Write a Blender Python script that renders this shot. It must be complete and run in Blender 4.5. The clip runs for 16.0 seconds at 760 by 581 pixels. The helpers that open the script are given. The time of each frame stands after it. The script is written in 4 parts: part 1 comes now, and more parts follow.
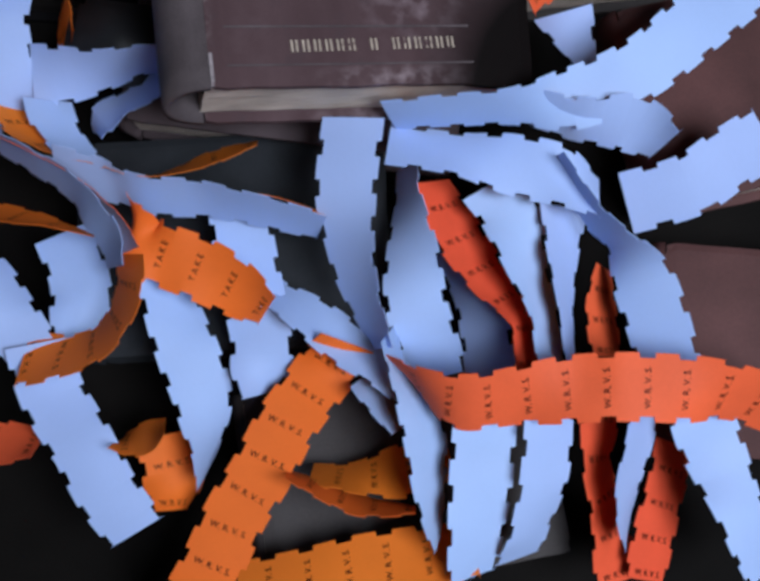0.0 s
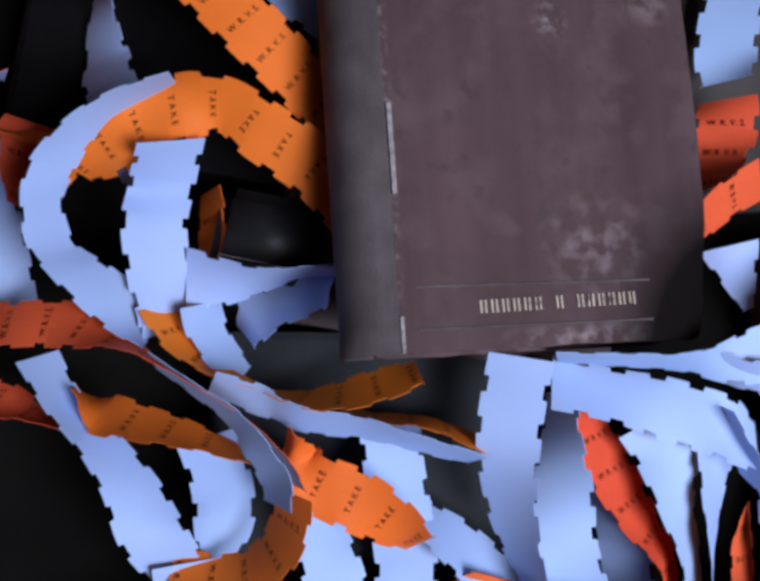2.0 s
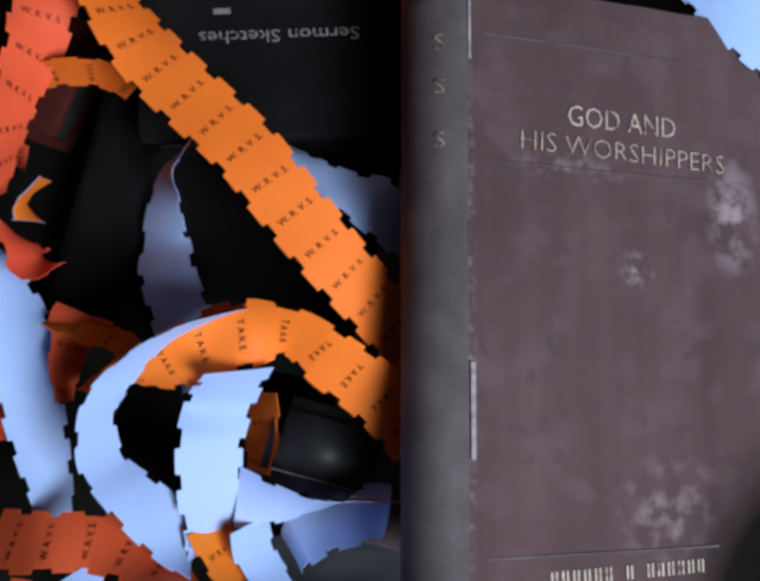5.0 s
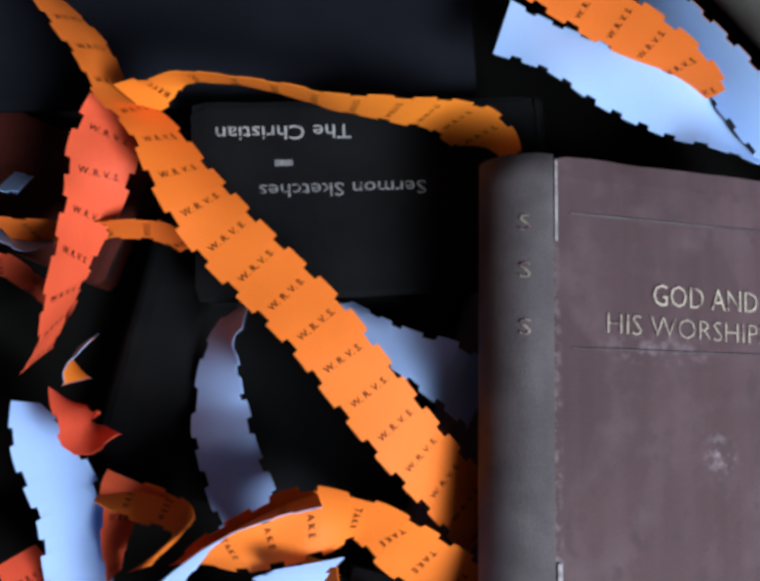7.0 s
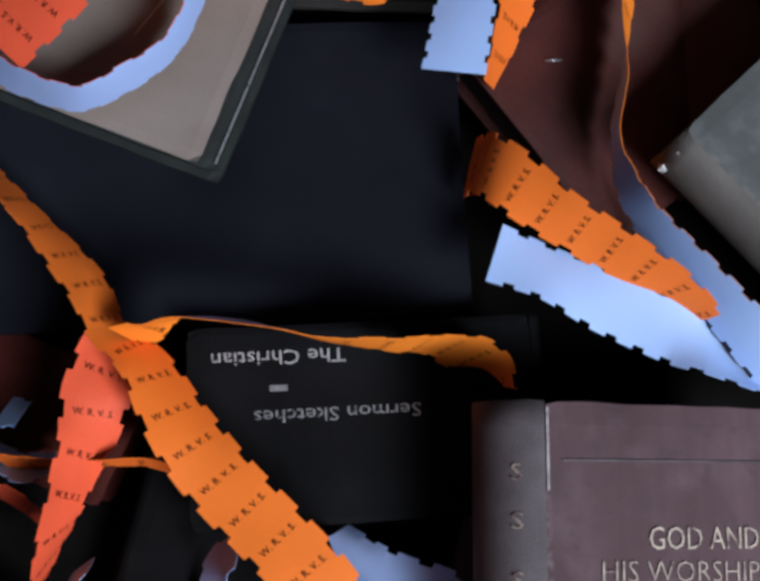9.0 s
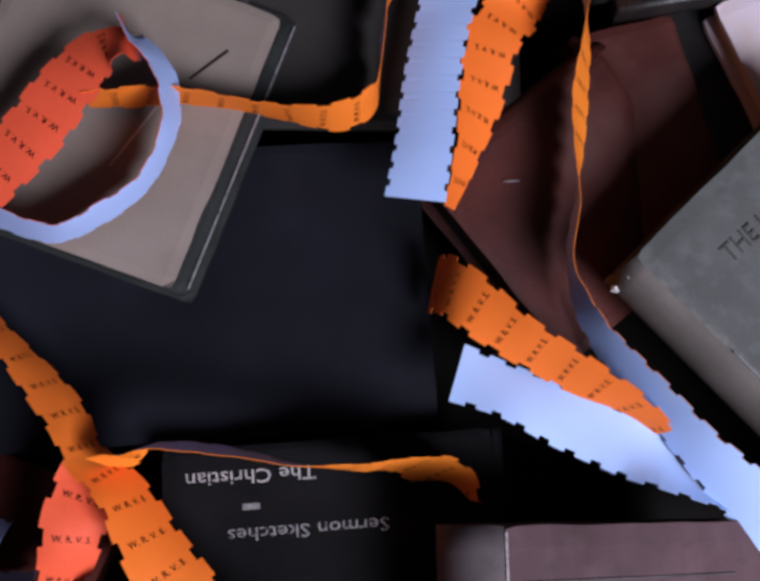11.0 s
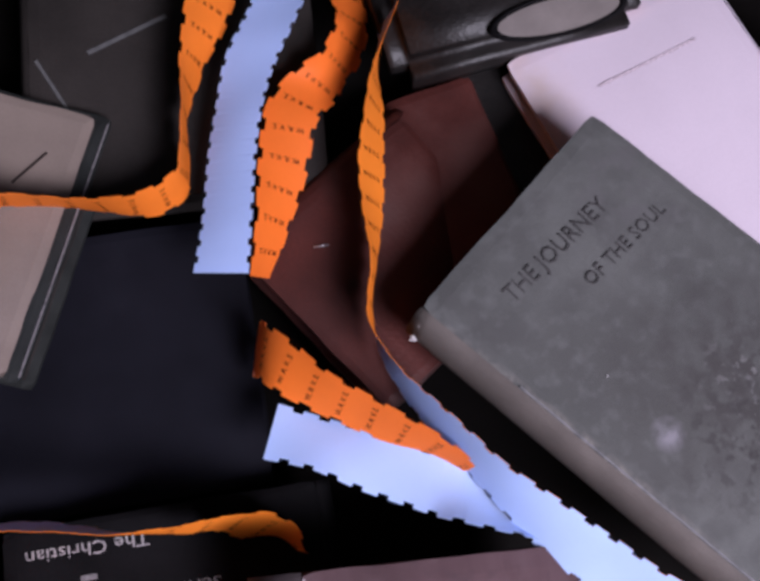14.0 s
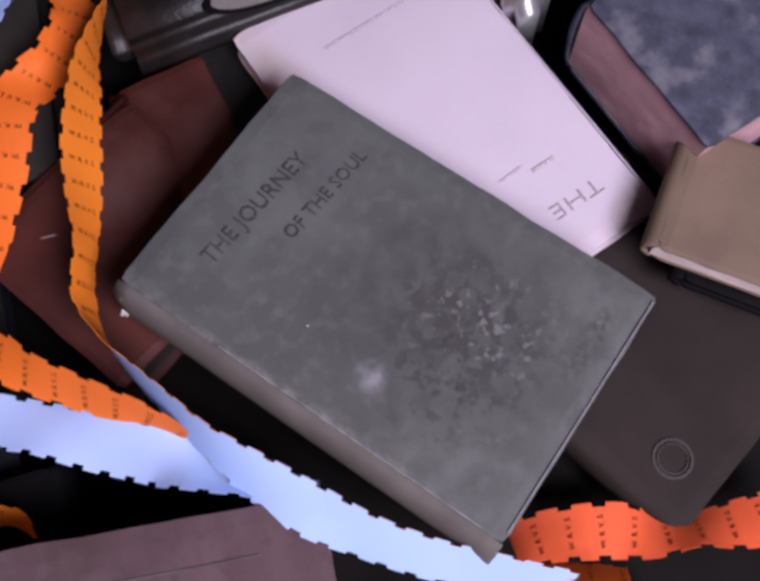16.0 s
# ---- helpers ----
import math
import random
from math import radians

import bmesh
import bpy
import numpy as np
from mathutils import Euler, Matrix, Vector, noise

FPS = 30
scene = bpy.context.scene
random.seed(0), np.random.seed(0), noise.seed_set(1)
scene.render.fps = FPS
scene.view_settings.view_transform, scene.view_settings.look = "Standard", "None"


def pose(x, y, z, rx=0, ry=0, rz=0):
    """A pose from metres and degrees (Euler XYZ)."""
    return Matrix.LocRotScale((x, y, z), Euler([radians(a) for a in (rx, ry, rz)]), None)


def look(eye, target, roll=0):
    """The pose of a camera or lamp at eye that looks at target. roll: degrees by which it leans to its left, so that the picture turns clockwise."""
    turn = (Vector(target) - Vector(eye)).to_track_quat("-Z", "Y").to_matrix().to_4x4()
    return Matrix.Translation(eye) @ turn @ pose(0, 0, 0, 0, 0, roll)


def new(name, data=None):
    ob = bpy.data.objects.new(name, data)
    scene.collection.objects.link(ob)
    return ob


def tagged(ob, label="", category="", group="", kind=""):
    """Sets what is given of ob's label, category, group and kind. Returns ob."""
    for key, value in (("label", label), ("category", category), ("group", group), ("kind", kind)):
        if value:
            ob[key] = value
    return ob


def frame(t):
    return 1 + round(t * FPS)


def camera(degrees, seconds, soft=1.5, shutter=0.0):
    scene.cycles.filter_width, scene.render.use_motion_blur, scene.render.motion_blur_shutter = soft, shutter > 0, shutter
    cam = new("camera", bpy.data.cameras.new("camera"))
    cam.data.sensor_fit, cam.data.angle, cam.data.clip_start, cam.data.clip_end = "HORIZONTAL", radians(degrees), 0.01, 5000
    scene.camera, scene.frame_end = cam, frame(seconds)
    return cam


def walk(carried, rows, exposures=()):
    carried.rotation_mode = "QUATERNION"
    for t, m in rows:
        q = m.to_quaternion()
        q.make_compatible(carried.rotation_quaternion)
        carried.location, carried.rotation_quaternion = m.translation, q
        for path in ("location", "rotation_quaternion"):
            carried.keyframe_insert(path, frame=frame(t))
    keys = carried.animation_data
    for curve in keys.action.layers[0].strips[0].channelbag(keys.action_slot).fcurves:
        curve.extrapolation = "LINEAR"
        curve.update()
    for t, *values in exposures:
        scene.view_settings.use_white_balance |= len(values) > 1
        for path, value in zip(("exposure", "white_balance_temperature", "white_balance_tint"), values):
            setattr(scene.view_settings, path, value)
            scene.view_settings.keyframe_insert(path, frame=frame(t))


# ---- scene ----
cam = camera(42.7, 16.0, soft=3.6)
EYE, TILT = 0.43, -84.0
# Seconds, eye, target and roll, in the upright frame of the first camera; laid over the pile by TILT.
PATH = [
    (0, (0.0174, 0.0141, 0.0144), (0.0019, 0.6532, 0.0460), 1.65),
    (0.5, (-0.0039, 0.0157, 0.0405), (-0.0207, 0.6553, 0.0555), 2.24),
    (1, (-0.0283, 0.0133, 0.0671), (-0.0299, 0.6533, 0.0733), 3.51),
    (1.5, (-0.0473, 0.0141, 0.0938), (-0.0382, 0.6540, 0.0933), 4.49),
    (2, (-0.0627, 0.0178, 0.1182), (-0.0513, 0.6577, 0.1125), 5.39),
    (2.5, (-0.0765, 0.0191, 0.1358), (-0.0552, 0.6587, 0.1306), 6.73),
    (3, (-0.0860, 0.0211, 0.1534), (-0.0632, 0.6607, 0.1509), 7.96),
    (3.5, (-0.0954, 0.0240, 0.1659), (-0.0669, 0.6633, 0.1567), 8.63),
    (6, (-0.1310, 0.0412, 0.2211), (-0.0865, 0.6796, 0.2161), 10.22),
    (6.5, (-0.1486, 0.0462, 0.2340), (-0.0887, 0.6833, 0.2286), 10.31),
    (7, (-0.1544, 0.0518, 0.2497), (-0.1000, 0.6895, 0.2493), 10.64),
    (7.5, (-0.1520, 0.0538, 0.2655), (-0.1115, 0.6925, 0.2646), 10.55),
    (8, (-0.1511, 0.0545, 0.2830), (-0.1116, 0.6932, 0.2966), 10.43),
    (8.5, (-0.1545, 0.0547, 0.2963), (-0.1138, 0.6928, 0.3241), 10.00),
    (9, (-0.1544, 0.0503, 0.3095), (-0.1234, 0.6884, 0.3469), 10.21),
    (11.5, (-0.1537, 0.0239, 0.3528), (-0.1155, 0.6598, 0.4142), 8.51),
    (12, (-0.1429, 0.0138, 0.3606), (-0.1088, 0.6495, 0.4260), 7.44),
    (12.5, (-0.1292, 0.0077, 0.3611), (-0.0976, 0.6429, 0.4328), 6.41),
    (13, (-0.1109, 0.0010, 0.3610), (-0.0829, 0.6353, 0.4412), 5.57),
    (13.5, (-0.1002, -0.0004, 0.3576), (-0.0695, 0.6331, 0.4433), 4.61),
    (14, (-0.0736, 0.0019, 0.3522), (-0.0501, 0.6345, 0.4464), 3.72),
    (14.5, (-0.0450, 0.0057, 0.3499), (-0.0316, 0.6381, 0.4473), 2.57),
    (15, (-0.0177, 0.0027, 0.3449), (0.0008, 0.6341, 0.4478), 0.98),
    (15.5, (0.0178, 0.0038, 0.3354), (0.0276, 0.6339, 0.4471), -0.65),
    (16, (0.0591, 0.0049, 0.3253), (0.0606, 0.6345, 0.4402), -2.67),
]
EXPOSURES = [
    (0.0, -1.2, 6080, 11),
    (2.0, -0.87, 6030, 15),
    (3.5, -0.55, 6050, 10),
    (6.0, -0.42, 5900, 3),
    (7.0, -0.14, 5850, 2),
    (8.5, -0.34, 5920, 6),
    (9.0, -0.33, 6000, 9),
    (12.5, -0.22, 6300, 30),
    (16.0, -0.3, 6450, 33),
]
walk(cam, [(t, pose(0, 0, EYE, TILT, 0, 0) @ look(eye, target, roll)) for t, eye, target, roll in PATH], EXPOSURES)

# ---- light: a pale sky, and an added, unseen lamp low over the table ----
world = bpy.data.worlds.new("sky")
scene.world = world
world.use_nodes = True
wn = world.node_tree
sky = wn.nodes.new("ShaderNodeTexSky")
sky.sky_type, sky.sun_disc = "NISHITA", False
sky.sun_elevation, sky.sun_rotation = radians(50), radians(150)
wn.links.new(sky.outputs[0], wn.nodes["Background"].inputs[0])
wn.nodes["Background"].inputs[1].default_value = 0.05


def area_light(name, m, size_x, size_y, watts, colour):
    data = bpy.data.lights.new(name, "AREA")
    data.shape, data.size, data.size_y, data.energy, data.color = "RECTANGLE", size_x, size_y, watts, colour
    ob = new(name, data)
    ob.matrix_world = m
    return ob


# Area lamp added for an unseen source; no roof window is known here.
area_light("added_lamp", look((0.43, -0.12, 0.92), (0.0, 0.25, 0.03)), 0.42, 0.42, 27.0, (0.88, 0.94, 1.0))


# ---- materials ----
def material(name, base, rough=0.6, scale=60.0, vary=0.25, stain=None, stain_at=0.62, bump=0.2, fine=900.0, stripes=0.0, stripe_axis=2, spec=0.4, streak=None, marks=(), other=None, thin=0.0):
    """A surface with a fine grain and broad wear: base colour varied at two scales, with an optional second tone in patches."""
    m = bpy.data.materials.new(name)
    m.use_nodes = True
    t, n = m.node_tree, m.node_tree.nodes
    b = n["Principled BSDF"]
    b.inputs["Roughness"].default_value = rough
    b.inputs["Specular IOR Level"].default_value = spec
    co = n.new("ShaderNodeTexCoord")

    def tex(s, detail):
        k = n.new("ShaderNodeTexNoise")
        k.inputs["Scale"].default_value, k.inputs["Detail"].default_value = s, detail
        t.links.new(co.outputs["Object"], k.inputs["Vector"])
        return k.outputs["Fac"]

    def ramp(source, lo, hi, c0, c1):
        k = n.new("ShaderNodeValToRGB")
        k.color_ramp.elements[0].position, k.color_ramp.elements[1].position = lo, hi
        k.color_ramp.elements[0].color, k.color_ramp.elements[1].color = (*c0, 1), (*c1, 1)
        t.links.new(source, k.inputs[0])
        return k.outputs[0]

    def mix(kind, fac, a, c):
        k = n.new("ShaderNodeMix")
        k.data_type, k.blend_type = "RGBA", kind
        if isinstance(fac, float):
            k.inputs[0].default_value = fac
        else:
            t.links.new(fac, k.inputs[0])
        for slot, v in ((6, a), (7, c)):
            if isinstance(v, tuple):
                k.inputs[slot].default_value = (*v, 1)
            else:
                t.links.new(v, k.inputs[slot])
        return k.outputs[2]

    lo, hi = tuple(c * (1 - vary) for c in base), tuple(min(1.0, c * (1 + vary)) for c in base)
    colour = ramp(tex(scale, 5.0), 0.3, 0.7, lo, hi)
    grain = tex(fine, 2.0)
    colour = mix("MULTIPLY", min(1.0, vary * 1.6), colour, ramp(grain, 0.35, 0.65, (0.72,) * 3, (1.0,) * 3))
    if stain:
        patch = ramp(tex(scale * 0.5, 7.0), stain_at, stain_at + 0.12, (0, 0, 0), (1, 1, 1))
        colour = mix("MIX", patch, colour, stain)
    if streak:
        mp = n.new("ShaderNodeMapping")
        mp.inputs["Scale"].default_value = (streak[0], streak[1], 1.0)
        t.links.new(co.outputs["Object"], mp.inputs[0])
        k = n.new("ShaderNodeTexNoise")
        k.inputs["Scale"].default_value, k.inputs["Detail"].default_value = 1.0, 4.0
        t.links.new(mp.outputs[0], k.inputs["Vector"])
        colour = mix("MULTIPLY", 0.5, colour, ramp(k.outputs["Fac"], 0.35, 0.65, (0.62, 0.56, 0.56), (1.0, 1.0, 1.0)))
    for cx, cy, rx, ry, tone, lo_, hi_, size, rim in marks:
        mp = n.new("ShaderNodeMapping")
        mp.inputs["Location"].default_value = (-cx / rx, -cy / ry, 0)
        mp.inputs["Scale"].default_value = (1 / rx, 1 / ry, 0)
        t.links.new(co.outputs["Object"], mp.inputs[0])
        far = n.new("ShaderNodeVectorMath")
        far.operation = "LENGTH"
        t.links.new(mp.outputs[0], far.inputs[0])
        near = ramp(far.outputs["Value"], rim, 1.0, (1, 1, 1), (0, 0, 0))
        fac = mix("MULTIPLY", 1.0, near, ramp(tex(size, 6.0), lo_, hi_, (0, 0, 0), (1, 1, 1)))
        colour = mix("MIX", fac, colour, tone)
    height = grain
    if stripes:
        w = n.new("ShaderNodeTexWave")
        w.wave_type, w.bands_direction = "BANDS", "XYZ"[stripe_axis]
        w.inputs["Scale"].default_value, w.inputs["Distortion"].default_value = stripes, 1.5
        w.inputs["Detail"].default_value = 3.0
        t.links.new(co.outputs["Object"], w.inputs["Vector"])
        colour = mix("MULTIPLY", 0.6, colour, ramp(w.outputs["Fac"], 0.2, 0.8, (0.5,) * 3, (1.0,) * 3))
        height = w.outputs["Fac"]
    if other:
        info = n.new("ShaderNodeObjectInfo")
        colour = mix("MULTIPLY", info.outputs["Random"], colour, other)
    t.links.new(colour, b.inputs["Base Color"])
    if thin:
        through_ = n.new("ShaderNodeBsdfTranslucent")
        t.links.new(colour, through_.inputs[0])
        both = n.new("ShaderNodeMixShader")
        both.inputs[0].default_value = thin
        t.links.new(b.outputs[0], both.inputs[1])
        t.links.new(through_.outputs[0], both.inputs[2])
        t.links.new(both.outputs[0], n["Material Output"].inputs[0])
    bp = n.new("ShaderNodeBump")
    bp.inputs["Strength"].default_value, bp.inputs["Distance"].default_value = bump, 0.0006
    t.links.new(height, bp.inputs["Height"])
    t.links.new(bp.outputs[0], b.inputs["Normal"])
    return m


ORANGE = material("orange_paper", (0.96, 0.25, 0.022), 0.6, 40, 0.06, bump=0.08, spec=0.2, other=(0.96, 0.68, 1.0), thin=0.2)
WHITE = material("bluish_white_paper", (0.43, 0.595, 0.97), 0.6, 30, 0.04, bump=0.08, spec=0.2, other=(1.0, 0.93, 0.97), thin=0.2)
# Redder copy of ORANGE: dim and overbright light is painted into its colour.
ORANGE_AS_LIT = material("orange_paper_as_lit", (0.9, 0.14, 0.045), 0.6, 40, 0.08, bump=0.08, spec=0.2, other=(0.96, 0.68, 1.0), thin=0.2)
INK = material("ink", (0.05, 0.008, 0.004), 0.6, 200, 0.1, spec=0.1)
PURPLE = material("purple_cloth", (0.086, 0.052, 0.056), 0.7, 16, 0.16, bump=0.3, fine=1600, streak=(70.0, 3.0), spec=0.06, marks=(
    (0.0640, 0.1, 0.11, 0.16, (0.1, 0.064, 0.069), 0.5, 0.74, 55.0, 0.9), (0.0640, 0.1, 0.11, 0.16, (0.066, 0.042, 0.046), 0.56, 0.72, 120.0, 0.9),
    (0.0740, 0.034, 0.024, 0.022, (0.21, 0.155, 0.17), 0.46, 0.72, 150.0, 0.1), (0.1050, 0.138, 0.013, 0.026, (0.24, 0.18, 0.195), 0.4, 0.62, 160.0, 0.2),
    (0.0640, 0.1155, 0.008, 0.009, (0.2, 0.15, 0.16), 0.48, 0.66, 300.0, 0.1), (0.0400, 0.150, 0.03, 0.006, (0.18, 0.13, 0.145), 0.46, 0.7, 260.0, 0.1),
    (0.0700, 0.003, 0.04, 0.006, (0.2, 0.15, 0.16), 0.42, 0.65, 200.0, 0.1), (0.0, 0.1, 0.0035, 0.12, (0.2, 0.16, 0.165), 0.45, 0.7, 300.0, 0.1),
    # Shadow over the lower fore corner, painted as a near-black mark.
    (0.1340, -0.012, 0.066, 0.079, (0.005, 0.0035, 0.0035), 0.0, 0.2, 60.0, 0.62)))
SPINE_PURPLE = material("faded_purple_cloth", (0.094, 0.075, 0.079), 0.7, 50, 0.3, bump=0.35, fine=1600, streak=(90.0, 8.0), spec=0.2)
DULL_PURPLE = material("dull_purple_cloth", (0.09, 0.065, 0.07), 0.7, 40, 0.2, spec=0.2)
CREAM = material("page_edges", (0.62, 0.52, 0.45), 0.8, 60, 0.15, stripes=420.0, spec=0.1)
DARK_PAGES = material("dark_page_edges", (0.03, 0.026, 0.024), 0.8, 60, 0.3, stripes=400.0, spec=0.1)
GILT = material("gilt", (0.42, 0.34, 0.27), 0.5, 500, 0.25, stain=(0.1, 0.055, 0.06), stain_at=0.55)
GILT_DIM = material("dull_gilt", (0.26, 0.2, 0.16), 0.6, 700, 0.3, stain=(0.1, 0.055, 0.06), stain_at=0.48)
SCUFF = material("scuffed_cloth", (0.26, 0.22, 0.23), 0.8, 500, 0.35, stain=(0.1, 0.06, 0.065), stain_at=0.58)
GREY = material("grey_green_cloth", (0.088, 0.09, 0.086), 0.75, 22, 0.26, stain=(0.066, 0.066, 0.063), stain_at=0.55, bump=0.4, fine=1500, spec=0.25, marks=(
    (0.06, 0.09, 0.12, 0.16, (0.068, 0.068, 0.066), 0.46, 0.7, 60.0, 0.9), (0.06, 0.09, 0.12, 0.16, (0.1, 0.102, 0.099), 0.5, 0.74, 140.0, 0.9),
    (0.062, 0.066, 0.062, 0.064, (0.05, 0.047, 0.046), 0.4, 0.64, 75.0, 0.25), (0.05, 0.05, 0.046, 0.04, (0.036, 0.033, 0.033), 0.5, 0.64, 200.0, 0.2),
    (0.07, 0.046, 0.03, 0.036, (0.14, 0.137, 0.14), 0.58, 0.7, 210.0, 0.2), (0.0244, 0.0748, 0.008, 0.008, (0.19, 0.18, 0.2), 0.25, 0.6, 200.0, 0.3),
    (0.1, 0.15, 0.03, 0.03, (0.09, 0.087, 0.088), 0.45, 0.6, 90.0, 0.2), (0.0, 0.09, 0.004, 0.1, (0.2, 0.18, 0.165), 0.4, 0.65, 200.0, 0.1),
    (0.063, 0.055, 0.042, 0.05, (0.046, 0.043, 0.042), 0.48, 0.6, 140.0, 0.35), (0.066, 0.05, 0.036, 0.04, (0.125, 0.122, 0.121), 0.6, 0.68, 240.0, 0.3),
    (0.082, 0.013, 0.024, 0.006, (0.06, 0.056, 0.056), 0.42, 0.58, 350.0, 0.5)))
GREY_SPINE = material("faded_spine_cloth", (0.11, 0.094, 0.085), 0.75, 40, 0.2, bump=0.4, fine=1500, spec=0.2)
GREY_DARK = material("dark_stamping", (0.05, 0.047, 0.047), 0.75, 300, 0.3, spec=0.2)
GREY_LIGHT = material("rubbed_grey_cloth", (0.165, 0.16, 0.17), 0.8, 200, 0.25, spec=0.2)
PALE_CHIP = material("pale_chip", (0.42, 0.4, 0.4), 0.7, 900, 0.4)
NAVY = material("navy_cloth", (0.0085, 0.0085, 0.0125), 0.7, 14, 0.4, stain=(0.0125, 0.0125, 0.017), stain_at=0.58, bump=0.3, fine=1500, spec=0.05)
BLACK = material("black_cloth", (0.006, 0.0056, 0.0062), 0.75, 30, 0.35, bump=0.3, spec=0.04)
CHARCOAL = material("charcoal_cloth", (0.026, 0.022, 0.02), 0.7, 22, 0.3, bump=0.3, spec=0.2)
SLATE = material("slate_cloth", (0.022, 0.024, 0.028), 0.7, 30, 0.3, spec=0.15)
LEATHER = material("black_leather", (0.014, 0.012, 0.0115), 0.46, 60, 0.35, bump=0.5, fine=500, spec=0.35)
MAROON = material("maroon_leather", (0.056, 0.0145, 0.0115), 0.5, 26, 0.35, stain=(0.07, 0.03, 0.026), stain_at=0.6, bump=0.3, fine=700, spec=0.25)
DULL_MAROON = material("dull_maroon_cloth", (0.085, 0.036, 0.034), 0.7, 30, 0.25, spec=0.2)
GREY_BROWN = material("grey_brown_cloth", (0.05, 0.043, 0.042), 0.7, 30, 0.25, spec=0.2)
BROWN = material("dark_brown_cloth", (0.021, 0.0145, 0.0125), 0.7, 30, 0.25, bump=0.3, spec=0.15)
STAMP = material("blind_stamp", (0.0284, 0.0192, 0.0172), 0.5, 200, 0.2)
TAN = material("tan_cloth", (0.15, 0.1, 0.072), 0.75, 30, 0.15, bump=0.3, spec=0.2)
PALE = material("pale_paper_cover", (0.53, 0.455, 0.52), 0.75, 12, 0.06, spec=0.2, marks=(
    (0.004, 0.178, 0.02, 0.014, (0.3, 0.22, 0.2), 0.25, 0.6, 90.0, 0.2), (0.108, 0.02, 0.022, 0.06, (0.5, 0.4, 0.39), 0.3, 0.65, 60.0, 0.1),
    (0.06, 0.0, 0.07, 0.012, (0.6, 0.46, 0.5), 0.35, 0.65, 80.0, 0.1), (0.03, 0.178, 0.05, 0.008, (0.55, 0.42, 0.45), 0.35, 0.65, 80.0, 0.1)))
BEIGE = material("beige_paper", (0.21, 0.165, 0.14), 0.8, 25, 0.12, stain=(0.15, 0.115, 0.098), stain_at=0.58, spec=0.15)
# Orange tape in deep shade, the shade put into the colour.
SHADED_TAPE_RED = material("shaded_tape_red", (0.05, 0.009, 0.006), 0.8, 40, 0.3, spec=0.1)
PALE_PAGES = material("pale_page_edges", (0.7, 0.58, 0.55), 0.8, 60, 0.1, stripes=300.0, spec=0.1)
BEIGE_STAIN = material("brown_stain", (0.46, 0.37, 0.36), 0.8, 90, 0.2, spec=0.1)
FAINT_INK = material("faint_ink", (0.3, 0.23, 0.25), 0.7, 700, 0.3)
FAINTER_INK = material("fainter_ink", (0.5, 0.41, 0.46), 0.7, 900, 0.3)
GREEN = material("dark_green_cloth", (0.018, 0.02, 0.019), 0.6, 60, 0.3, spec=0.2)
PINK = material("pink_page_edges", (0.62, 0.36, 0.38), 0.8, 60, 0.15, stripes=380.0, spec=0.1)
MARBLED = material("mottled_blue_cloth", (0.06, 0.062, 0.09), 0.75, 90, 0.35, stain=(0.13, 0.12, 0.14), stain_at=0.54, spec=0.2)
BAND = material("pale_band", (0.1, 0.1, 0.1), 0.6, 200, 0.3)
WINDOW = material("pale_window", (0.2, 0.175, 0.165), 0.3, 60, 0.15)
TABLE = material("dark_table", (0.0055, 0.0045, 0.004), 0.8, 15, 0.4, spec=0.08)
PLASTER = material("dim_plaster", (0.34, 0.33, 0.32), 0.9, 4, 0.06)
METAL = material("worn_metal", (0.6, 0.58, 0.6), 0.3, 80, 0.2)
METAL.node_tree.nodes["Principled BSDF"].inputs["Metallic"].default_value = 0.8
SILVER = material("silver_lettering", (0.34, 0.31, 0.31), 0.5, 700, 0.35, stain=(0.03, 0.03, 0.033), stain_at=0.6)
SILVER_DIM = material("rubbed_silver_lettering", (0.18, 0.168, 0.172), 0.5, 700, 0.35, stain=(0.02, 0.02, 0.022), stain_at=0.56)
GLOSSY = material("glossy_plastic", (0.02, 0.02, 0.022), 0.5, 100, 0.2, bump=0.02, spec=0.3)


# ---- builders ----
def mesh_of(bm, *mats, smooth=False):
    me = bpy.data.meshes.new("mesh")
    bm.normal_update()
    bm.to_mesh(me)
    bm.free()
    for m in mats:
        me.materials.append(m)
    if smooth:
        me.polygons.foreach_set("use_smooth", [True] * len(me.polygons))
    return me


def part(name, bm, mat, parent, label="", smooth=False, m=None):
    ob = new(name, mesh_of(bm, *(mat if isinstance(mat, tuple) else (mat,)), smooth=smooth))
    ob.parent = parent
    if m is not None:
        ob.matrix_basis = m
    if label:
        tagged(ob, label)
    return ob


def box(x0, y0, z0, x1, y1, z1, bevel=0.0):
    bm = bmesh.new()
    bmesh.ops.create_cube(bm, size=1.0)
    bmesh.ops.transform(bm, verts=bm.verts, matrix=Matrix.Translation(((x0 + x1) / 2, (y0 + y1) / 2, (z0 + z1) / 2)) @ Matrix.Diagonal((x1 - x0, y1 - y0, z1 - z0, 1)))
    if bevel:
        bmesh.ops.bevel(bm, geom=bm.edges, offset=bevel, segments=2, affect="EDGES")
    return bm


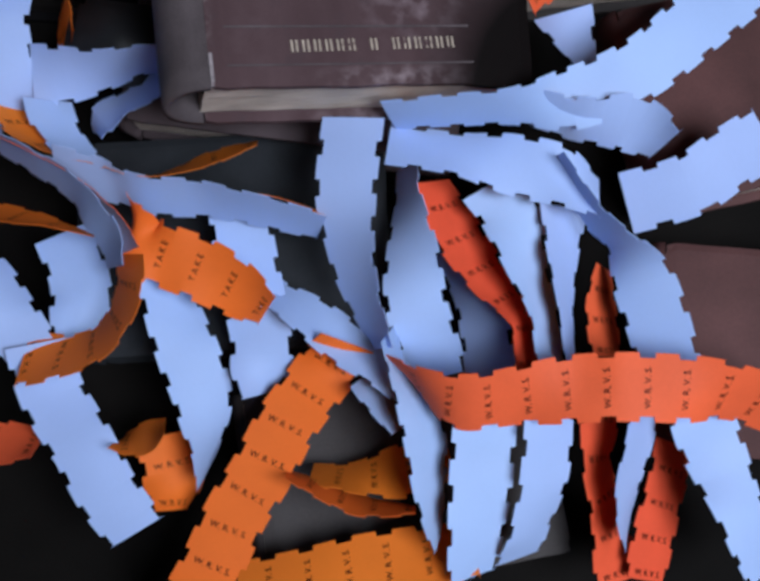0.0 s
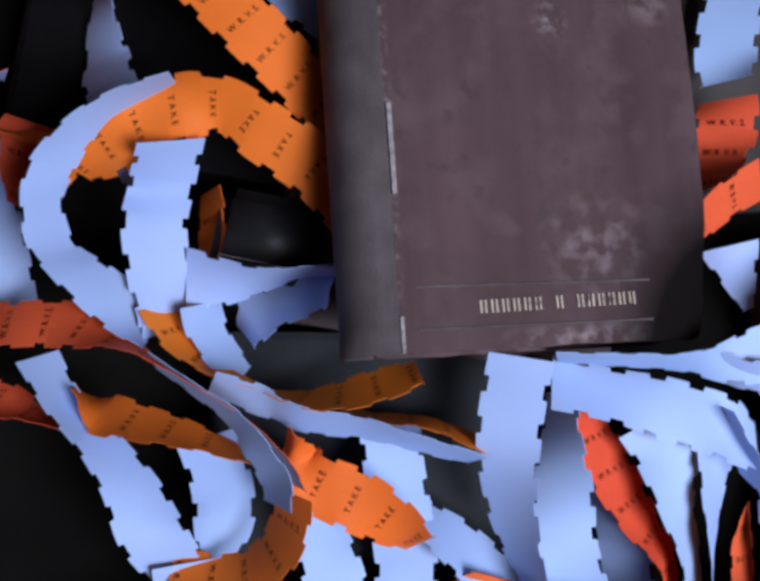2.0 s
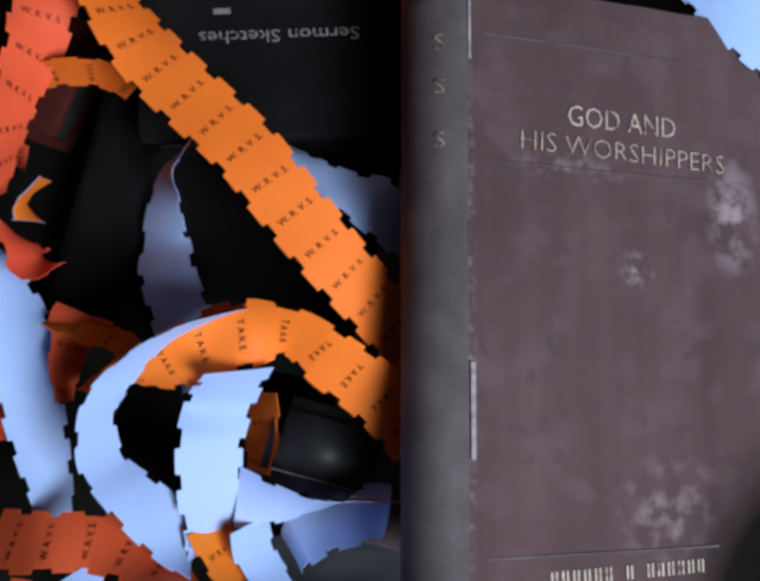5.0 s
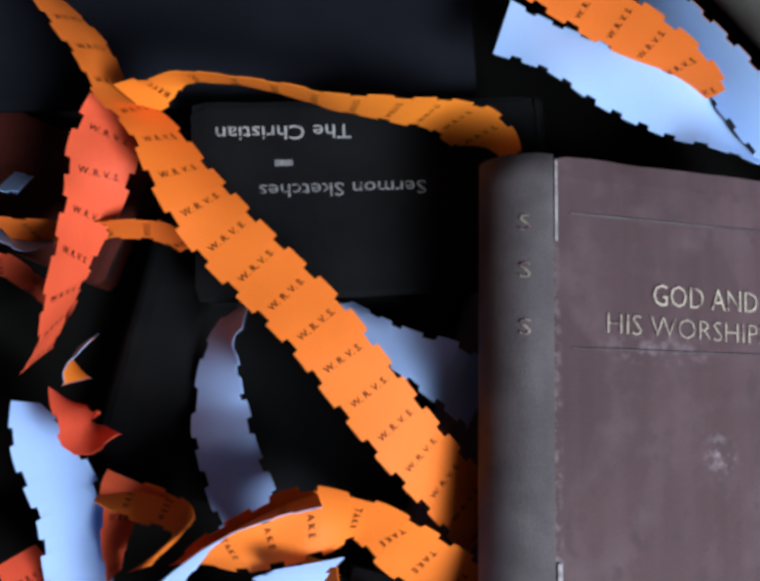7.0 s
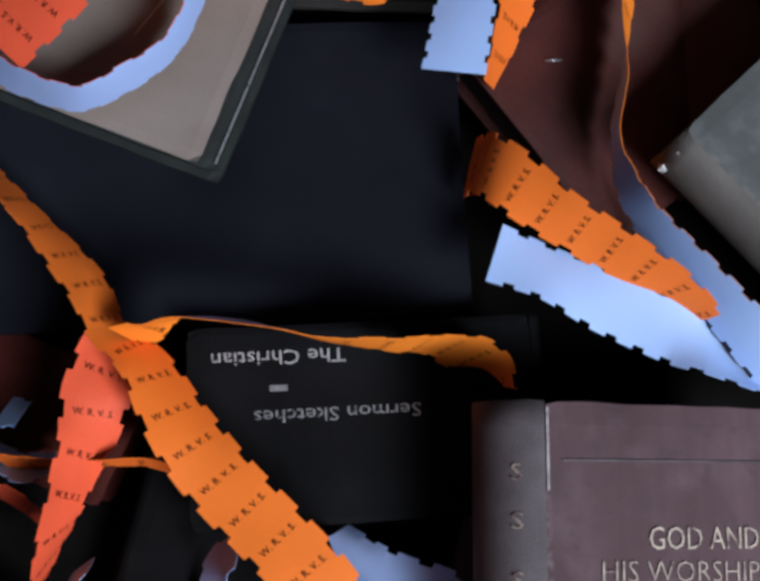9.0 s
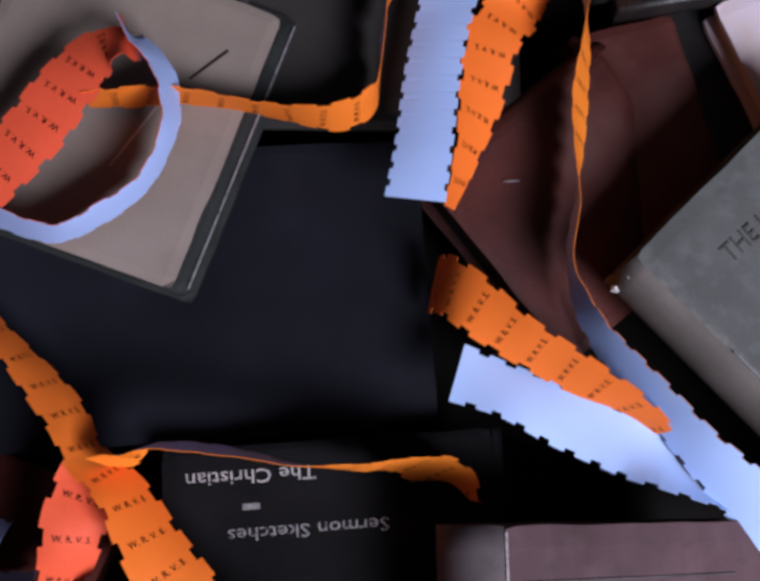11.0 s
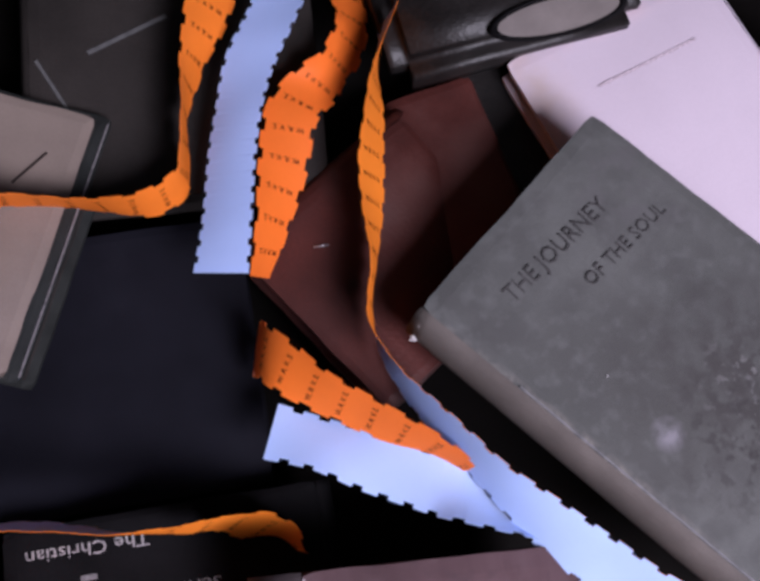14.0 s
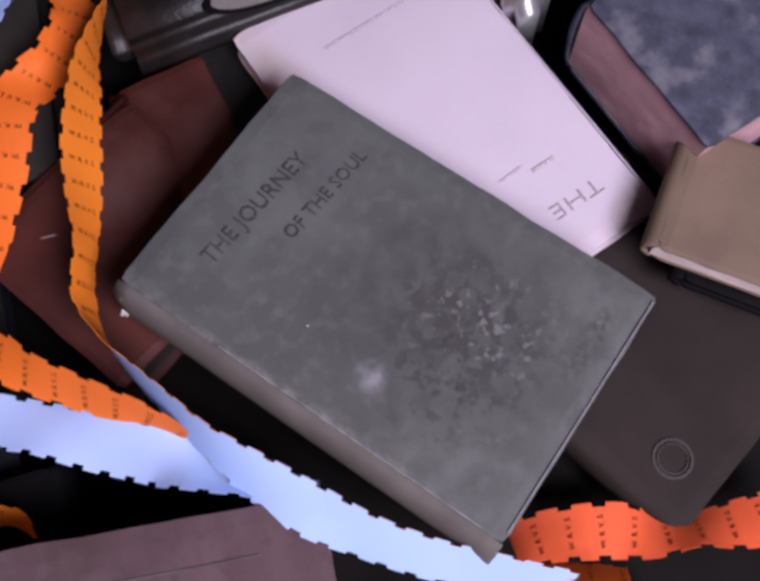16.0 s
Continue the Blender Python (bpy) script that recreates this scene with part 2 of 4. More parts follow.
def slab(w, h, z0, z1, droop=None, nx=24, ny=30, wear=0.0006, seed=0):
    """A board of a book's cover: a grid with rounded, slightly worn outline, bent by droop(x, y)."""
    bm = bmesh.new()
    rows = []
    for face, z in ((1, z1), (0, z0)):
        grid = []
        for j in range(ny + 1):
            line = []
            for i in range(nx + 1):
                x, y = w * i / nx, h * j / ny
                ex, ey = min(x, w - x), min(y, h - y)
                r = 0.003
                dx = dy = 0.0
                if ex < r and ey < r:
                    k = max(0.0, 1 - math.hypot(r - ex, r - ey) / r)
                    s = 0.0009 * (1 - k)
                    dx, dy = (s if x < w / 2 else -s), (s if y < h / 2 else -s)
                n = noise.noise((x * 60 + seed, y * 60, 0))
                if i in (0, nx):
                    dx += wear * n
                if j in (0, ny):
                    dy += wear * n
                soft = 0.0006 if (i in (0, nx) or j in (0, ny)) and face else 0.0
                d = droop(x, y) if droop else 0.0
                line.append(bm.verts.new((x + dx, y + dy, z - soft + d + 0.0005 * noise.noise((x * 25, y * 25, seed)))))
            grid.append(line)
        rows.append(grid)
    top, low = rows
    for j in range(ny):
        for i in range(nx):
            bm.faces.new((top[j][i], top[j][i + 1], top[j + 1][i + 1], top[j + 1][i]))
            bm.faces.new((low[j][i], low[j + 1][i], low[j + 1][i + 1], low[j][i + 1]))
    rim = [(0, i) for i in range(nx)] + [(j, nx) for j in range(ny)] + [(ny, i) for i in range(nx, 0, -1)] + [(j, 0) for j in range(ny, 0, -1)]
    for a, b in zip(rim, rim[1:] + rim[:1]):
        bm.faces.new((low[a[0]][a[1]], low[b[0]][b[1]], top[b[0]][b[1]], top[a[0]][a[1]]))
    return bm


def spine_mesh(h, th, round_, board, ny=24):
    """The back of a book: a curved shell between the two boards, worn at head and tail."""
    bm = bmesh.new()
    n, loops = 10, []
    for j in range(ny + 1):
        y = h * j / ny
        line = []
        for r in (0.0, board):
            for i in range(n + 1):
                a = math.pi * i / n
                rz = th / 2 - r
                x = -(round_ - r) * math.sin(a)
                wear = 0.0005 * noise.noise((i * 0.7, y * 50, th * 100)) if j in (0, ny) else 0.0
                line.append(bm.verts.new((x, y + wear, th / 2 + rz * math.cos(a) * (1 - 0.0))))
        loops.append(line)
    m = n + 1
    for j in range(ny):
        for i in range(n):
            bm.faces.new((loops[j][i], loops[j][i + 1], loops[j + 1][i + 1], loops[j + 1][i]))
            bm.faces.new((loops[j][m + i], loops[j + 1][m + i], loops[j + 1][m + i + 1], loops[j][m + i + 1]))
    for j, turn in ((0, 1), (ny, -1)):
        for i in range(n):
            q = (loops[j][i], loops[j][m + i], loops[j][m + i + 1], loops[j][i + 1])
            bm.faces.new(q if turn > 0 else q[::-1])
    return bm


def pages_mesh(w, h, z0, z1, inset, hollow=0.002, droop=None):
    bm = bmesh.new()
    n, k = 8, 16
    x0, x1, y0, y1 = -0.001, w - inset, inset, h - inset
    loops = []
    for j in range(n + 1):
        z = z0 + (z1 - z0) * j / n
        c = hollow * (1 - (2 * j / n - 1) ** 2)
        ring = []
        for i in range(k + 1):
            x = x0 + (x1 - c - x0) * i / k
            ring.append((x, y0))
        for i in range(k + 1):
            ring.append((x1 - c, y0 + (y1 - y0) * i / k))
        for i in range(k + 1):
            ring.append((x1 - c + (x0 - x1 + c) * i / k, y1))
        loops.append([bm.verts.new((x + 0.0004 * noise.noise((x * 300, y * 300, z * 900)), y + 0.0004 * noise.noise((z * 1500, x * 90, 3)), z + (droop(x, y, z) if droop else 0.0))) for x, y in ring])
    for j in range(n):
        for i in range(len(loops[0])):
            a = (i + 1) % len(loops[0])
            bm.faces.new((loops[j][i], loops[j][a], loops[j + 1][a], loops[j + 1][i]))
    bm.faces.new(loops[0][::-1])
    bm.faces.new(loops[-1])
    return bm


def frame_from(o, u, v):
    """The pose with its origin at o, its x axis along u and its y axis near v."""
    x = Vector(u).normalized()
    z = x.cross(Vector(v)).normalized()
    y = z.cross(x)
    m = Matrix((x, y, z)).transposed().to_4x4()
    m.translation = o
    return m


def book(name, label, m, w, h, th, cover, pages=CREAM, back=None, round_=0.006, board=0.0028, droop=None, page_droop=None, inset=0.004, spine_label="", group=""):
    """A closed hardback: x from the spine, y from the foot, z up through its thickness."""
    thing = new(name)
    thing.matrix_basis = m
    tagged(thing, label, "book", group)
    part("front_cover", slab(w, h, th - board, th, droop, seed=th * 900), cover, thing, smooth=False)
    part("back_cover", slab(w, h, 0.0, board, seed=th * 500), cover, thing)
    part("spine", spine_mesh(h, th, round_, board), back or cover, thing, spine_label, smooth=True)
    part("page_block", pages_mesh(w, h, board + 0.0001, th - board - 0.0001, inset, droop=page_droop), pages, thing)
    return thing


def glyphs(text, size, thin=0.0):
    """A flat, centred mesh of a line of text, as vertices and triangles."""
    cu = bpy.data.curves.new("text", "FONT")
    cu.body, cu.size, cu.align_x, cu.align_y, cu.resolution_u, cu.offset = text, size, "CENTER", "CENTER", 2, -thin
    ob = new("text", cu)
    bpy.context.view_layer.update()
    me = bpy.data.meshes.new_from_object(ob.evaluated_get(bpy.context.evaluated_depsgraph_get()))
    v = [tuple(x.co) for x in me.vertices]
    f = [tuple(p.vertices) for p in me.polygons]
    bpy.data.objects.remove(ob)
    bpy.data.meshes.remove(me)
    bpy.data.curves.remove(cu)
    return v, f


def text_part(name, text, size, mat, parent, x, y, z, turn=0.0, stretch=1.0, fit=0.0, label="", droop=None, thin=0.0):
    v, f = glyphs(text, size, thin)
    if fit:
        stretch = fit / (max(p[0] for p in v) - min(p[0] for p in v))
    c, s = math.cos(radians(turn)), math.sin(radians(turn))
    bm = bmesh.new()
    vs = []
    for px, py, _ in v:
        px *= stretch
        qx, qy = x + c * px - s * py, y + s * px + c * py
        vs.append(bm.verts.new((qx, qy, z + (droop(qx, qy) if droop else 0.0))))
    for q in f:
        bm.faces.new([vs[i] for i in q])
    return part(name, bm, mat, parent, label)


def bar(name, parent, mat, x, y, z, lx, ly, turn=0.0, label="", droop=None):
    """A short printed bar that stands for writing that cannot be read."""
    bm = bmesh.new()
    c, s = math.cos(radians(turn)), math.sin(radians(turn))
    n = 6
    pts = []
    for k in range(n + 1):
        row = []
        for e in (-1, 1):
            px, py = lx * (k / n - 0.5), ly / 2 * e
            qx, qy = x + c * px - s * py, y + s * px + c * py
            row.append(bm.verts.new((qx, qy, z + (droop(qx, qy) if droop else 0.0))))
        pts.append(row)
    for a, b in zip(pts, pts[1:]):
        bm.faces.new((a[0], b[0], b[1], a[1]))
    return part(name, bm, mat, parent, label)


def patch(name, parent, mat, x, y, z, rx, ry, level, seed, fine=0.0006):
    """A ragged patch of wear or stamping lying on a cover, kept where a noise is high, fading towards its rim."""
    bm = bmesh.new()
    nx, ny = max(4, int(2 * rx / fine)), max(4, int(2 * ry / fine))
    k = min(1.0, 60 / max(nx, ny))
    nx, ny = max(4, int(nx * k)), max(4, int(ny * k))
    made = {}

    def vert(i, j):
        if (i, j) not in made:
            made[i, j] = bm.verts.new((x + rx * (2 * i / nx - 1), y + ry * (2 * j / ny - 1), z))
        return made[i, j]

    for i in range(nx):
        for j in range(ny):
            u, v = 2 * (i + 0.5) / nx - 1, 2 * (j + 0.5) / ny - 1
            f = 0.5 + 0.5 * noise.fractal((u * rx * 160 + seed, v * ry * 160, seed * 1.7), 0.8, 2.1, 4)
            if f - 0.45 * max(0.0, math.hypot(u, v) - 0.45) > level:
                bm.faces.new((vert(i, j), vert(i + 1, j), vert(i + 1, j + 1), vert(i, j + 1)))
    if not bm.faces:
        bm.faces.new((vert(0, 0), vert(1, 0), vert(1, 1), vert(0, 1)))
    return part(name, bm, mat, parent)


def fray(name, parent, mat, x, y, z):
    """A tuft of frayed cloth and card at a corner."""
    bm = bmesh.new()
    bmesh.ops.create_icosphere(bm, subdivisions=3, radius=0.0022)
    for v in bm.verts:
        v.co *= 1 + 0.8 * noise.noise(v.co * 900 + Vector((x, y, z)) * 700)
        v.co = Vector((x + v.co.x * 1.3, y + v.co.y * 0.8, z + v.co.z))
    return part(name, bm, mat, parent)


def ring(name, parent, mat, x, y, z, r):
    bm = bmesh.new()
    n = 40
    for r0, r1 in ((0.86, 1.0), (0.7, 0.76)):
        a, b = ([bm.verts.new((x + r * k * math.cos(2 * math.pi * i / n), y + r * k * math.sin(2 * math.pi * i / n), z)) for i in range(n)] for k in (r0, r1))
        for i in range(n):
            bm.faces.new((a[i], b[i], b[(i + 1) % n], a[(i + 1) % n]))
    return part(name, bm, mat, parent)


# ---- the printed paper tape ----
WIDTH, PITCH, NOTCH, THICK = 0.024, 0.014, 0.0019, 0.00022
PRINTS = {"": glyphs("W. R. V. S.", 0.0033, -0.00002), "tape_loop": glyphs("T A K E", 0.0033, -0.00002), "tape_label": glyphs("T A K E", 0.0033, -0.00002)}


def spline(points, t):
    """Catmull-Rom through rows of numbers."""
    k = min(int(t), len(points) - 2)
    f = t - k
    p = [np.array(points[min(max(k + d, 0), len(points) - 1)], float) for d in (-1, 0, 1, 2)]
    return 0.5 * (2 * p[1] + (p[2] - p[0]) * f + (2 * p[0] - 5 * p[1] + 4 * p[2] - p[3]) * f * f + (3 * p[1] - p[0] - 3 * p[2] + p[3]) * f**3)


def tape(label, side, stations, lettering, paper, step=PITCH, tooth=NOTCH, group="printed paper tape"):
    """A strip of orange paper, white behind, with toothed edges: stations of x, y, z, and the turn and bank of the line across it."""
    ctrl = []
    for x, y, z, turn, bank in stations:
        a, b = radians(turn), radians(bank)
        ctrl.append((x, y, z, math.cos(a) * math.cos(b), math.sin(a) * math.cos(b), math.sin(b)))
    fine = [spline(ctrl, (len(ctrl) - 1) * i / 400) for i in range(401)]
    run = np.r_[0, np.cumsum([np.linalg.norm(b[:3] - a[:3]) for a, b in zip(fine, fine[1:])])]
    fine = np.array(fine)

    phase = stations[0][0] * 371 + stations[0][1] * 917

    def at(s):
        q = np.array([np.interp(s, run, fine[:, k]) for k in range(6)])
        e = 0.0015
        lo, hi = ([np.interp(s + d, run, fine[:, k]) for k in range(3)] for d in (-e, e))
        d = Vector(np.subtract(hi, lo)).normalized()
        w = Vector(q[3:])
        w = (w - 0.85 * d * w.dot(d)).normalized()
        n = w.cross(d).normalized()
        wave = 0.0006 * noise.noise((s * 24, phase, 0)) + 0.0001 * noise.noise((s * 70, phase, 4))
        return Vector(q[:3]) + n * wave, d, w, n

    def cup_of(s, e):
        return (e * e - 0.3) * 0.0016 * noise.noise((s * 9, phase, 9)) + e * 0.0011 * noise.noise((s * 9, phase, 5))

    length, cols = run[-1], 6
    count = max(1, round(length / step))
    pitch = length / count
    marks = []
    for c in range(count):
        for f, half in ((0.0, 1), (0.14, 1), (0.28, 1), (0.42, 1), (0.58, 1), (0.6, 0), (0.8, 0), (0.98, 0)):
            marks.append(((c + f) * pitch, WIDTH / 2 - (0 if half else tooth)))
    marks.append((length, WIDTH / 2))
    bm = bmesh.new()
    faces = ([], [])
    for s, half in marks:
        o, d, w, n = at(s)
        for layer, lift in ((0, THICK / 2), (1, -THICK / 2)):
            line = []
            for k in range(cols + 1):
                e = 2 * k / cols - 1
                cup = cup_of(s, e * half / (WIDTH / 2))
                line.append(bm.verts.new(o + w * (half * e) + n * (lift + cup)))
            faces[layer].append(line)
    flip = side == "w"
    for layer in (0, 1):
        for a, b in zip(faces[layer], faces[layer][1:]):
            for k in range(cols):
                q = (a[k], a[k + 1], b[k + 1], b[k])
                for tri in ((q[0], q[1], q[2]), (q[0], q[2], q[3])):
                    f = bm.faces.new(tri if layer == 0 else tri[::-1])
                    f.material_index = layer ^ flip
    for k in (0, cols):
        for i in range(len(marks) - 1):
            q = [bm.verts.new(v.co) for v in (faces[0][i][k], faces[0][i + 1][k], faces[1][i + 1][k], faces[1][i][k])]
            f = bm.faces.new(q if k == 0 else q[::-1])
            f.material_index = 1 if flip else 0
    for i in (0, len(marks) - 1):
        for k in range(cols):
            q = [bm.verts.new(v.co) for v in (faces[0][i][k], faces[1][i][k], faces[1][i][k + 1], faces[0][i][k + 1])]
            f = bm.faces.new(q if i == 0 else q[::-1])
            f.material_index = 1 if flip else 0
    thing = new("paper_tape")
    tagged(thing, label, "paper tape", group)
    part("strip", bm, (paper, WHITE), thing, smooth=True)
    sign = -1 if flip else 1
    v, tris = lettering
    for c in range(count):
        s0 = (c + 0.8) * pitch
        turns = [at(min(max(s0 + d, 0), length)) for d in (-0.006, 0, 0.006)]
        if min(p[k].dot(q[k]) for p, q in zip(turns, turns[1:]) for k in (1, 2, 3)) < 0.86:
            continue  # crumpled: the print is lost in the fold
        bm = bmesh.new()

        def lay(px, py):
            o, d, w, n = at(min(max(s0 - sign * py, 0), length))
            e = 2 * px / WIDTH
            cup = cup_of(min(max(s0 - sign * py, 0), length), -e)
            return bm.verts.new(o - w * px + n * (cup + sign * (THICK / 2 + 0.00028)))

        vs = [lay(p[0], p[1]) for p in v]
        for q in tris:
            bm.faces.new([vs[i] for i in q])
        part("print_line", bm, INK, thing)
    return thing


# ---- the room and the table ----
def structure(name, bm, mat, label):
    return tagged(new(name, mesh_of(bm, mat)), label, kind="structure")


structure("floor", box(-2.0, -2.0, -0.8, 2.0, 2.4, -0.75), BROWN, "dark floor under the table")
structure("wall_north", box(-2.0, 2.4, -0.75, 2.0, 2.5, 1.02), PLASTER, "plain plaster wall")
structure("wall_south", box(-2.0, -2.1, -0.75, 2.0, -2.0, 1.02), PLASTER, "plain plaster wall")
structure("wall_west", box(-2.1, -2.1, -0.75, -2.0, 2.5, 1.02), PLASTER, "plain plaster wall")
structure("wall_east", box(2.0, -2.1, -0.75, 2.1, 2.5, 1.02), PLASTER, "plain plaster wall")


# Unseen ceiling, set low and opened only to suit the added lamp.
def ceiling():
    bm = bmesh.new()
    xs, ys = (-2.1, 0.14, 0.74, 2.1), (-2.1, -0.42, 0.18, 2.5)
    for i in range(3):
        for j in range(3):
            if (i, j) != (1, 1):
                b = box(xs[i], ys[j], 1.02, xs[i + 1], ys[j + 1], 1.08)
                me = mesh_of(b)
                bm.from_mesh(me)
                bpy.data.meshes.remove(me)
    structure("ceiling", bm, PLASTER, "unseen plaster ceiling, opening added for the lamp")


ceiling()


def table():
    thing = tagged(new("table"), "dark wooden table under the heaped books", "table")
    part("tabletop", box(-0.6, -0.4, -0.03, 0.6, 0.95, 0.0, 0.004), TABLE, thing)
    for x in (-0.55, 0.55):
        for y in (-0.35, 0.9):
            part("leg", box(x - 0.03, y - 0.03, -0.75, x + 0.03, y + 0.03, -0.03, 0.003), TABLE, thing)


table()

# ---- the books ----
# Purple clothbound book, leaning down to its fore edge, one lower corner bent away and painted in shade.
def bent(x, y):
    d = (x - 0.0905) * 0.849 - (y - 0.004) * 0.528
    return -0.5 * d * d / (d + 0.01) if d > 0 else 0.0


def bent_pages(x, y, z):
    return bent(x, y) * z / 0.034


M_GOD = frame_from((-0.0442, 0.1304, 0.110), (0.119, 0.0185, -0.0345), (-0.039, 0.208, -0.0034)) @ pose(-0.004, 0, -0.034)
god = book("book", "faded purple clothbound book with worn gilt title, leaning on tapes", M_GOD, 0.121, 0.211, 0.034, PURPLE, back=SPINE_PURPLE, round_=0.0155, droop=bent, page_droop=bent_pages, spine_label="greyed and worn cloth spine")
text_part("title", "GOD AND", 0.0105, GILT, god, 0.0592, 0.1672, 0.0346, fit=0.0435, label="worn gilt lettering", turn=-0.8, thin=0.0001)
text_part("title", "HIS WORSHIPPERS", 0.0098, GILT, god, 0.0603, 0.1565, 0.0346, fit=0.082, label="worn gilt lettering", turn=-1.5, thin=0.00022)
for sy in (0.1885, 0.1735, 0.1555):
    text_part("spine_letter", "S", 0.0075, GILT_DIM, god, -0.0088, sy, 0.0, label="rubbed gilt letter", droop=lambda x, y: 0.01725 + 0.0171 * math.sqrt(max(0.0, 1 - (x / 0.0157) ** 2)))
for k in range(15):
    if k != 6 and k != 8:  # two words and an initial, each letter a pair of narrow bars
        for side in (-1, 1):
            bar("author_line", god, GILT, 0.0295 + 0.00405 * k + 0.00085 * side, 0.0142 + 0.00008 * k, 0.0346, 0.0044, 0.00075, 91.5, droop=bent, label="worn gilt bar of lettering")
bar("scuff", god, SCUFF, 0.0012, 0.068, 0.0347, 0.031, 0.0016, 90, label="pale scuff along the hinge")
bar("scuff", god, SCUFF, 0.0006, 0.006, 0.0347, 0.012, 0.0012, 90, label="pale scuff along the hinge")
bar("scuff", god, SCUFF, 0.0006, 0.196, 0.0347, 0.026, 0.0009, 90, label="pale scuff along the hinge")
for sy, lw in ((0.0215, 0.0007), (0.0075, 0.0006), (0.1925, 0.0007), (0.1495, 0.0004)):
    bar("ruled_line", god, SPINE_PURPLE, 0.050, sy, 0.0345, 0.088, lw, droop=bent)

book("book", "dull purple clothbound book carrying the leaning one", pose(-0.098, 0.142, 0.012, 0, 0, -6), 0.135, 0.17, 0.028, DULL_PURPLE)

# Grey-green book.
M_JOURNEY = frame_from((0.1001, 0.3326, 0.0964), (0.6037, 0.795, -0.0599), (-0.7969, 0.6039, -0.0168)) @ pose(0, 0, -0.028)
journey = book("book", "grey-green clothbound book with dark stamped title and picture", M_JOURNEY, 0.1155, 0.1795, 0.028, GREY, back=GREY_SPINE, round_=0.0072, spine_label="brownish faded spine")
text_part("title", "THE JOURNEY", 0.0105, GREY_DARK, journey, 0.0555, 0.1535, 0.0286, fit=0.06, turn=-4)
text_part("title", "OF THE SOUL", 0.0085, GREY_DARK, journey, 0.0765, 0.1335, 0.0286, fit=0.048, turn=-4)
patch("chip", journey, PALE_CHIP, 0.028, 0.106, 0.0288, 0.0022, 0.0016, 0.42, 3)
bar("worn_edge", journey, GREY_LIGHT, 0.0585, 0.0008, 0.0285, 0.108, 0.0008, 0, label="rubbed pale edge of the board")
bar("worn_edge", journey, GREY_LIGHT, 0.0007, 0.07, 0.0285, 0.12, 0.0007, 90, label="rubbed pale edge of the board")
fray("frayed_corner", journey, PALE_CHIP, -0.003, 0.175, 0.022)
fray("frayed_corner", journey, PALE_CHIP, -0.006, 0.175, 0.012)

# Book with the black-letter title, upside down to the viewer.
M_CHR = frame_from((-0.080, 0.3735, 0.028), (-0.974, -0.225, 0), (0.225, -0.974, 0))
christian = book("book", "black clothbound book with silvery black-letter title, under orange tape", M_CHR, 0.128, 0.073, 0.026, BLACK, pages=DARK_PAGES)
text_part("title", "The Christian", 0.0075, SILVER, christian, 0.0945, 0.0115, 0.0265, fit=0.049)
bar("small_word", christian, SILVER_DIM, 0.0948, 0.023, 0.0265, 0.0065, 0.0022)
text_part("title", "Sermon Sketches", 0.007, SILVER_DIM, christian, 0.0735, 0.033, 0.0265, fit=0.061)

# Large navy book behind.
book("book", "large dark navy clothbound book lying flat", pose(-0.293, 0.328, 0.006, 0, 0, 13), 0.2, 0.122, 0.03, NAVY, pages=DARK_PAGES)

# Beige book on dark green boards.
M_BEIGE = frame_from((-0.3185, 0.4258, 0.058), (0.974, -0.185, 0.0), (0.185, 0.974, 0)) @ pose(0, 0, -0.0215)
beige = book("book", "beige paper-covered book with dark green cloth edges", M_BEIGE, 0.115, 0.124, 0.0205, GREEN, pages=DARK_PAGES, round_=0.004)
part("paper_panel", slab(0.108, 0.122, 0.0206, 0.0212, seed=3), BEIGE, beige, "stained beige paper panel", m=pose(0.0005, 0.0005, 0))
bar("board_edge", beige, SILVER_DIM, 0.1143, 0.062, 0.021, 0.118, 0.0009, 90, label="pale worn board edge")
bar("printed_line", beige, BEIGE_STAIN, 0.072, 0.055, 0.0216, 0.035, 0.0009, 75)
bar("printed_line", beige, BROWN, 0.088, 0.092, 0.0216, 0.02, 0.0012, 60)

# Pale paper-covered book with upside-down title.
M_PALE = frame_from((0.0907, 0.6325, 0.05), (-0.85, -0.53, 0), (0.52, -0.853, 0)) @ pose(0, 0, -0.016)
pale = book("book", "pale pinkish paper-covered book partly beneath the grey one", M_PALE, 0.113, 0.182, 0.016, PALE, round_=0.003)
text_part("title", "THE", 0.0105, FAINT_INK, pale, 0.0288, 0.1585, 0.0166, fit=0.027, thin=0.0002)
bar("printed_line", pale, FAINTER_INK, 0.031, 0.137, 0.0166, 0.012, 0.0018, 0)
bar("printed_line", pale, FAINTER_INK, 0.046, 0.1325, 0.0166, 0.013, 0.0012, 3)
bar("printed_line", pale, FAINTER_INK, 0.052, 0.031, 0.0166, 0.055, 0.0014, 0)

# Maroon books under the tapes.
def soft_cover(x, y):
    d = 0.6 * x + 0.8 * (y - 0.02) - 0.042
    return -min(0.02, 9.0 * d * d) if d > 0 else 0.0


def soft_pages(x, y, z):
    return soft_cover(x, y) * z / 0.03


